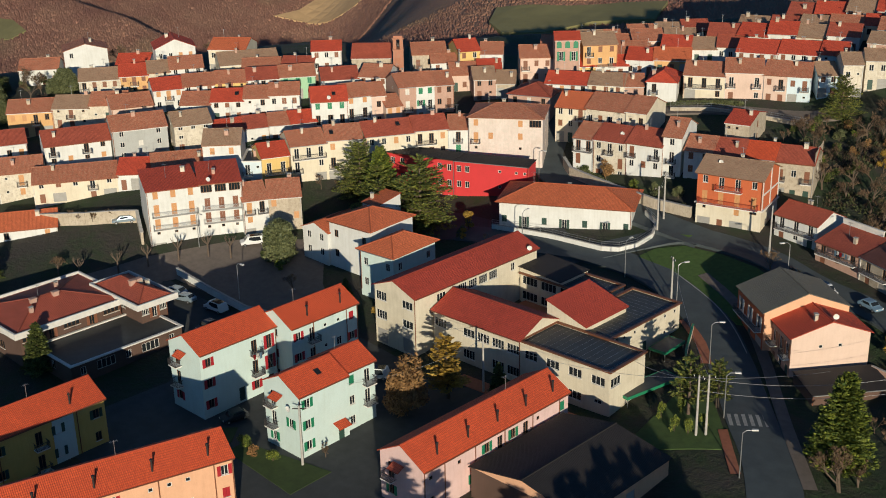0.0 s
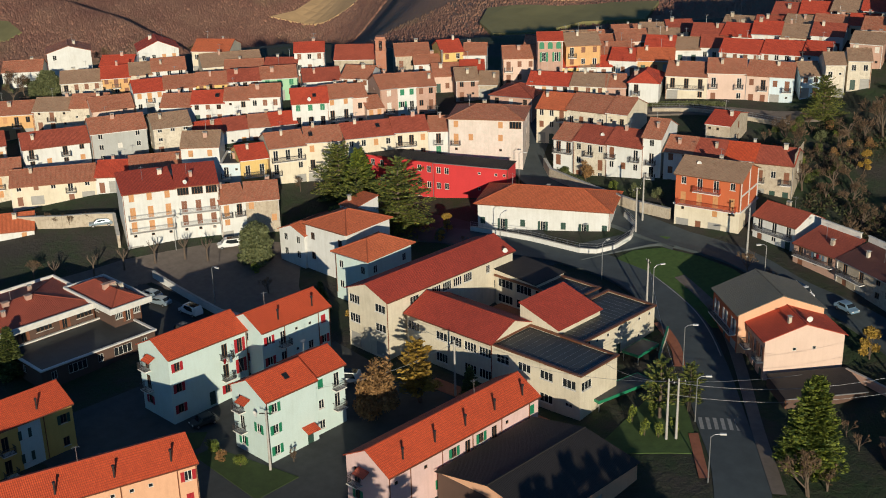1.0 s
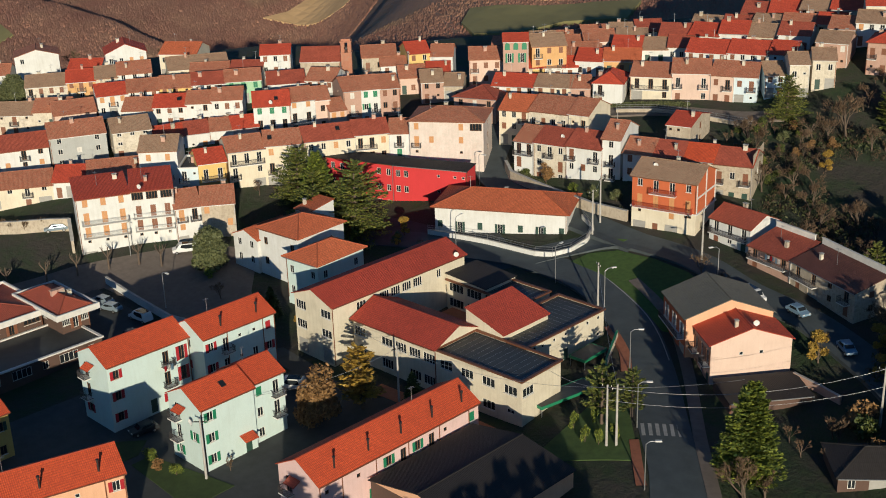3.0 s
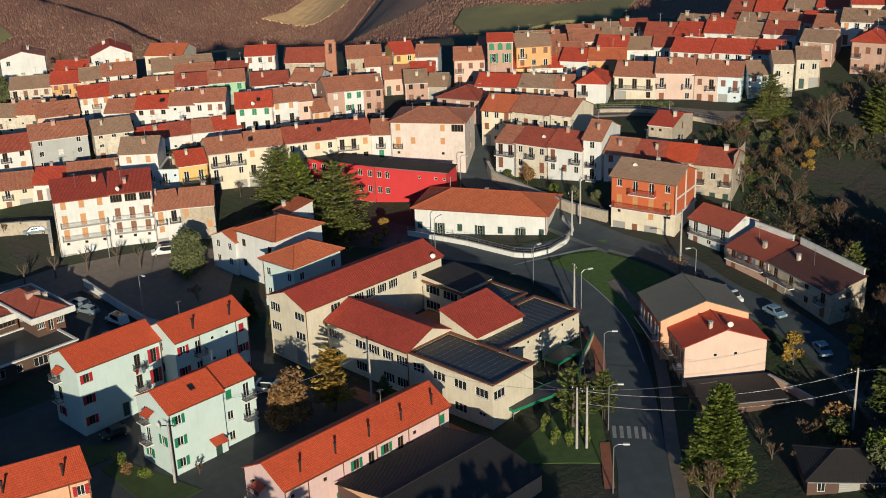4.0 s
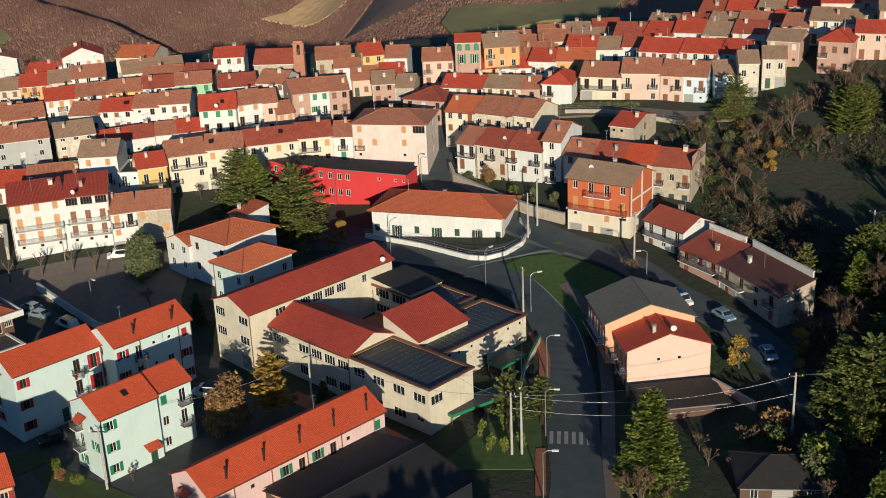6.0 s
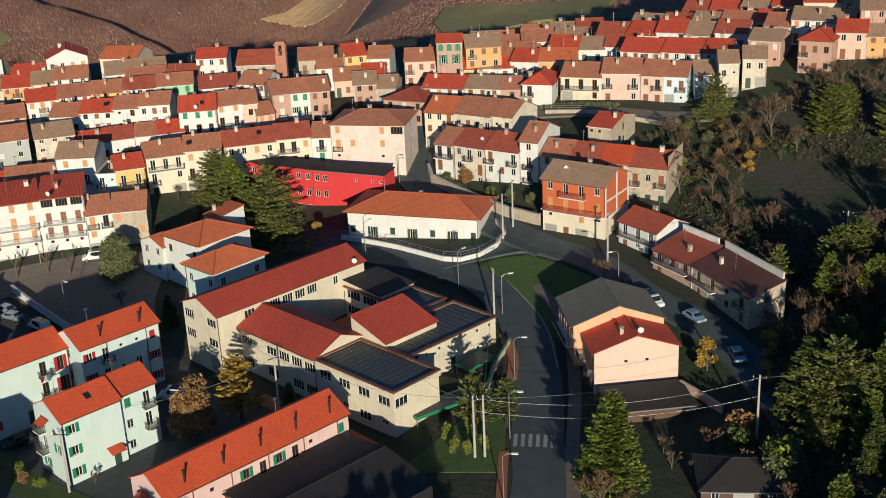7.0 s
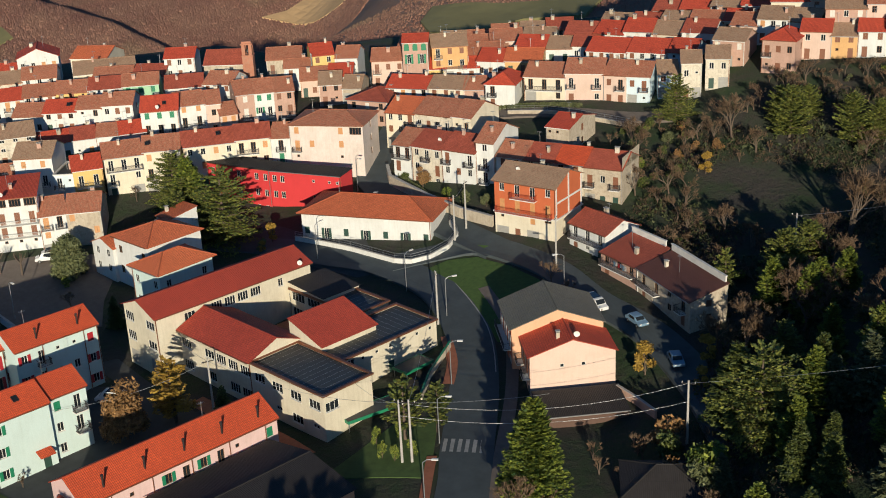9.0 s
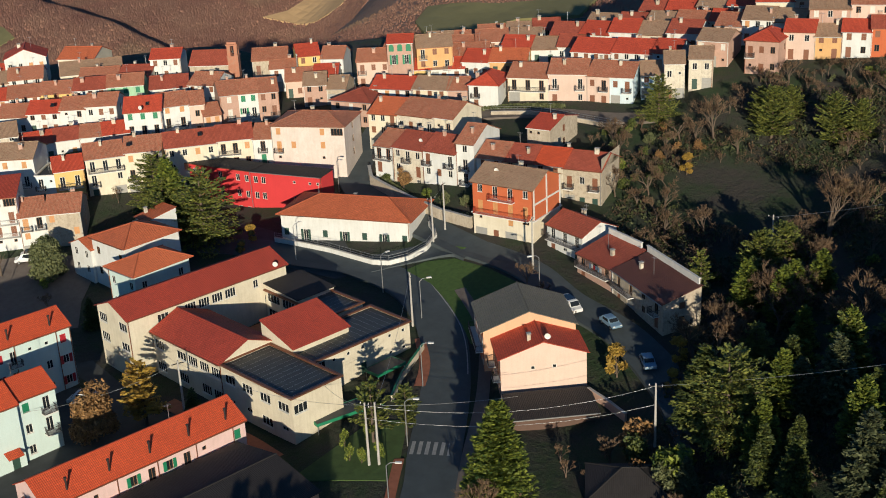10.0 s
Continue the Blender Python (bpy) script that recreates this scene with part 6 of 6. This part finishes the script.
def utility_pole(h=9.0):
    root = thing("utility_pole", Matrix.Identity(4), "weathered concrete utility pole with cross arm", "pole", "utility poles")
    bm = bmesh.new()
    tube(bm, (0, 0, -0.5), (0, 0, h), 0.19, 0.12, 8)
    part("post", bm, CONCRETE, root)
    bm = bmesh.new()
    box(bm, -0.9, -0.06, h - 0.5, 0.9, 0.06, h - 0.38)
    part("cross_arm", bm, DARK, root)
    for x in (-0.8, 0, 0.8):
        bm = bmesh.new()
        tube(bm, (x, 0, h - 0.38), (x, 0, h - 0.15), 0.05, 0.035, 6)
        part("insulator", bm, FRAME, root)
    return root


POLES = [(-54.8, 146.8), (-79.6, 120.4), (-78.6, 121.2), (-111.3, 113.0), (-123.4, 176.0), (-104.0, 150.2), (-69.8, 196.6), (-116.2, 82.6), (-121.6, 171.4), (-100, 173.6), (-203, 205)]
_p = utility_pole()
_p.matrix_basis = pose(*POLES[0], g(*POLES[0]), 0, 0, 30)
for i, (x, y) in enumerate(POLES[1:]):
    ob = copy_thing(_p, pose(x, y, g(x, y), 0, 0, 37 * i))


def wire(a, b, sag, r=0.022):
    cu = bpy.data.curves.new("cable", "CURVE")
    cu.dimensions, cu.bevel_depth, cu.bevel_resolution = "3D", r, 1
    sp = cu.splines.new("POLY")
    sp.points.add(16)
    for i in range(17):
        t = i / 16
        p = Vector(a).lerp(Vector(b), t)
        sp.points[i].co = (p.x, p.y, p.z - sag * 4 * t * (1 - t), 1)
    cu.materials.append(STEEL)
    tagged(new("cable", cu), "thin grey overhead cable between poles", "cable", "overhead cables")


def top(i, dz=8.6):
    x, y = POLES[i]
    return (x, y, g(x, y) + dz)


wire(top(0), top(1), 2.2)
wire(top(0, 6.0), top(1, 6.8), 2.0)
wire(top(0), (-20, 160, 20), 0.6)
wire(top(1), (-93, 124, 5), 0.8)
wire(top(2), top(3), 1.8)
wire(top(3), (-118, 92.5, 4.5), 1.2)
wire(top(2), top(5), 1.6)
wire(top(3), (-125, 116, 5), 0.4)
wire(top(7), (-136.3, 92, 5.5), 0.8)
wire(top(4), top(8), 0.5)
wire(top(6), (-30, 190, 30), 0.8)
wire(top(1), (-70, 138, 5.5), 0.4)


# ---- parked cars ----
def car(name, label, body_m, L=4.0, Wd=1.7, H=1.48, van=False):
    root = thing(name, Matrix.Identity(4), label, "car", "parked cars")
    prof = [(0, 0.35), (0.02, 0.75), (0.9, 0.92), (1.45, H - 0.06), (1.8, H), (L - 0.9, H), (L - 0.35, 1.0), (L - 0.03, 0.9), (L, 0.4)]
    if van:
        prof = [(0, 0.35), (0.03, 0.85), (0.75, 1.05), (1.3, H - 0.06), (1.6, H), (L - 0.3, H), (L - 0.06, 1.0), (L, 0.4)]
    bm = bmesh.new()
    rows = []
    for yy, inset in ((-Wd / 2, 0.0), (Wd / 2, 0.0)):
        rows.append([bm.verts.new((x - L / 2, yy * (0.84 if z > 1.1 else 1.0), z)) for x, z in prof])
    n = len(prof)
    for i in range(n - 1):
        bm.faces.new((rows[0][i], rows[0][i + 1], rows[1][i + 1], rows[1][i]))
    bm.faces.new((rows[0][-1], rows[0][0], rows[1][0], rows[1][-1]))
    bm.faces.new(rows[0][::-1]), bm.faces.new(rows[1])
    bmesh.ops.recalc_face_normals(bm, faces=bm.faces)
    bmesh.ops.bevel(bm, geom=bm.edges[:], offset=0.05, segments=1, affect="EDGES")
    part("body", bm, body_m, root)
    for s in (-1, 1):
        bm = bmesh.new()
        y1 = s * Wd / 2
        v = [bm.verts.new(p) for p in ((1.35 - L / 2, y1 * 0.96, 0.98), (L / 2 - 0.75, y1 * 0.96, 1.0), (L / 2 - 1.05, y1 * 0.855, H - 0.13), (1.7 - L / 2, y1 * 0.855, H - 0.13))]
        v2 = [bm.verts.new((q.co.x, q.co.y + s * 0.03, q.co.z)) for q in v]
        bm.faces.new(v), bm.faces.new(v2[::-1])
        for i in range(4):
            bm.faces.new((v[i], v[(i + 1) % 4], v2[(i + 1) % 4], v2[i]))
        bmesh.ops.recalc_face_normals(bm, faces=bm.faces)
        part("side_window", bm, GLASS, root)
    p0, p1 = (prof[2], prof[3])
    for nm, (xa, za), (xb, zb4) in (("windscreen", p0, p1), ("rear_window", prof[-3], prof[-4])):
        bm = bmesh.new()
        ya = Wd / 2 * 0.8
        off = 0.03 if nm == "rear_window" else -0.03
        lo, hi = 0.12, 0.92
        pts = [(xa + (xb - xa) * lo, za + (zb4 - za) * lo), (xa + (xb - xa) * hi, za + (zb4 - za) * hi)]
        v = [bm.verts.new((pts[k][0] - L / 2 + off + d, y, pts[k][1] + 0.02)) for d in (0, off) for k, y in ((0, -ya), (0, ya), (1, ya), (1, -ya))]
        for f in ((3, 2, 1, 0), (4, 5, 6, 7), (0, 1, 5, 4), (1, 2, 6, 5), (2, 3, 7, 6), (3, 0, 4, 7)):
            bm.faces.new([v[i] for i in f])
        bmesh.ops.recalc_face_normals(bm, faces=bm.faces)
        part(nm, bm, GLASS, root)
    for x in (0.75 - L / 2, L / 2 - 0.75):
        for s in (-1, 1):
            bm = bmesh.new()
            tube(bm, (x, s * (Wd / 2 - 0.14), 0.3), (x, s * (Wd / 2 + 0.03), 0.3), 0.31, 0.31, 14)
            wh = part("wheel", bm, DARK, root)
            bm = bmesh.new()
            tube(bm, (x, s * (Wd / 2 + 0.02), 0.3), (x, s * (Wd / 2 + 0.045), 0.3), 0.18, 0.17, 10)
            part("rim", bm, STEEL, wh)
    for s in (-1, 1):
        bm = bmesh.new()
        box(bm, -L / 2 - 0.03, s * 0.6 - 0.16, 0.62, -L / 2 + 0.06, s * 0.6 + 0.16, 0.76)
        part("headlight", bm, FRAME, root)
    return root


_white = plain("car_paint_white", (0.72, 0.72, 0.72), 0.25, 0, 0.1)
_silver = plain("car_paint_silver_blue", (0.30, 0.38, 0.45), 0.3, 0.4, 0.1)
_blue = plain("car_paint_pale_blue", (0.22, 0.34, 0.46), 0.3, 0.2, 0.1)
_dark = plain("car_paint_dark", (0.04, 0.045, 0.05), 0.3, 0.2, 0.1)
c1 = car("van", "white people carrier parked in the lane", _white, 4.6, 1.8, 1.85, True)
c2 = car("car", "pale blue hatchback parked in shade", _blue)
c3 = car("car", "silver-blue estate car parked in shade", _silver, 4.4)
c4 = car("car", "dark car parked in shade", _dark)
for src, x, y, r in ((c1, -86.0, 166.8, 160), (c2, -78.0, 166.6, 160), (c2, -67.2, 161.5, 140), (c3, -175.3, 102.9, 10), (c3, -172.0, 102.4, 15), (c1, -164.7, 103.8, 5), (c4, -160.5, 99.0, 95), (c3, -200.7, 109.0, 60), (c1, -126.8, 105.5, 35), (c4, -133.2, 84.0, 80), (c1, -178.6, 122.6, 60)):
    ob = copy_thing(src, pose(x, y, g(x, y) + 0.07, 0, 0, r))
for src in (c1, c2, c3, c4):
    for o in (*src.children_recursive, src):
        bpy.data.objects.remove(o)
for lst in KIND.values():
    for src in lst:
        for o in (*src.children_recursive, src):
            bpy.data.objects.remove(o)


# ---- small things ----
def pollard(x, y, seed):
    rng = random.Random(seed)
    root = thing("pollard_tree", Matrix.Translation((x, y, g(x, y))), "pollarded leafless street tree with stub limbs", "tree", "pollards on the square")
    tv, tf = [], []
    stick(tv, tf, Vector((0, 0, -0.3)), Vector((0, 0, 2.4)), 0.2, 0.15, 7)
    for i in range(5):
        a = 6.28 * i / 5 + rng.uniform(-0.3, 0.3)
        q = Vector((math.cos(a) * 0.9, math.sin(a) * 0.9, 3.6 + rng.uniform(-0.3, 0.3)))
        stick(tv, tf, Vector((0, 0, 2.3)), q, 0.1, 0.1, 5)
        for k in range(5):
            stick(tv, tf, q, q + (Vector((0, 0, 1)) + rand_dir(rng) * 0.8) * 0.5, 0.04, 0.02, 3)
    part("trunk", mesh_of("trunk", tv, tf, BARK), BARK, root)


for i, (x, y) in enumerate(((-189, 100), (-187, 105), (-184.5, 110), (-181.5, 114.5), (-192, 94), (-178, 117))):
    pollard(x, y, i)


def dish(x, y, z, yaw):
    root = thing("satellite_dish", pose(x, y, z, 0, 0, yaw), "small white satellite dish on a bracket", "satellite dish", "satellite dishes")
    bm = bmesh.new()
    rings = []
    for r, dp in ((0.02, 0.1), (0.2, 0.07), (0.42, 0.0), (0.44, -0.02)):
        rings.append([bm.verts.new((r * math.cos(6.2832 * i / 12), dp, 0.5 + r * math.sin(6.2832 * i / 12))) for i in range(12)])
    for a, b in zip(rings, rings[1:]):
        for i in range(12):
            bm.faces.new((a[i], a[(i + 1) % 12], b[(i + 1) % 12], b[i]))
    part("reflector", bm, FRAME, root)
    bm = bmesh.new()
    tube(bm, (0, 0.12, -0.2), (0, 0.12, 0.5), 0.03, 0.03, 6)
    tube(bm, (0, 0.08, 0.2), (0, -0.45, 0.5), 0.015, 0.015, 5)
    part("bracket", bm, STEEL, root)


for x, y, z, r in ((-119.0, 82.9, 3.6, 0), (-137.0, 92.6, 4.6, 90), (-126.3, 141.0, 8.0, 40), (-158.9, 134.5, 9.6, 30), (-186.0, 119.0, 13.0, 30), (-200.5, 161.5, 18.2, 30), (-115.0, 181.0, 16.0, 20), (-142.0, 188.0, 15.0, 10), (-75.6, 150.0, 7.5, 40)):
    dish(x, y, z, r)


def skylight(x, y, z, tilt, yaw):
    root = thing("skylight", pose(x, y, z, 0, 0, yaw) @ pose(0, 0, 0, tilt, 0, 0), "small glazed skylight in the tiled roof", "skylight", "roof skylights")
    bm = bmesh.new()
    for q in ((-0.4, -0.5, 0.4, -0.42), (-0.4, 0.42, 0.4, 0.5), (-0.4, -0.42, -0.32, 0.42), (0.32, -0.42, 0.4, 0.42)):
        box(bm, q[0], q[1], -0.1, q[2], q[3], 0.12)
    part("frame", bm, DARK, root)
    bm = bmesh.new()
    box(bm, -0.32, -0.42, 0.02, 0.32, 0.42, 0.05)
    part("pane", bm, GLASS, root)


for x, y, z, t, r in ((-119.4, 88.6, 7.35, 27, 90), (-187.7, 150.8, 15.5, 23, 58), (-181.0, 163.2, 15.9, 23, 60), (-202.2, 164.3, 18.8, 23, 53), (-219.6, 151.2, 18.6, 23, 47)):
    skylight(x, y, z, t, r)


def laundry(x, y, z, yaw, n):
    root = thing("washing_line", pose(x, y, z, 0, 0, yaw), "washing hung out to dry on a balcony line", "laundry")
    bm = bmesh.new()
    tube(bm, (0, 0, 0), (n * 0.55, 0, 0), 0.012, 0.012, 4)
    part("line", bm, STEEL, root)
    rng = random.Random(n)
    for i in range(n):
        bm = bmesh.new()
        w, h = rng.uniform(0.35, 0.5), rng.uniform(0.6, 1.0)
        v = [[bm.verts.new((0.05 + i * 0.55 + w * a / 3, 0.03 * math.sin(a * 2.1 + b), -h * b / 3)) for a in range(4)] for b in range(4)]
        for a in range(3):
            for b in range(3):
                bm.faces.new((v[b][a], v[b][a + 1], v[b + 1][a + 1], v[b + 1][a]))
        bmesh.ops.solidify(bm, geom=bm.faces[:], thickness=0.02)
        part("cloth", bm, rng.choice([FRAME, FRAME, SHUT["red"], _blue]), root)


laundry(-88.6, 174.2, 8.1, -13, 6)
laundry(-94.0, 96.0, 0.9, 90, 4)
laundry(-135.2, 89.6, 4.3, 90, 3)
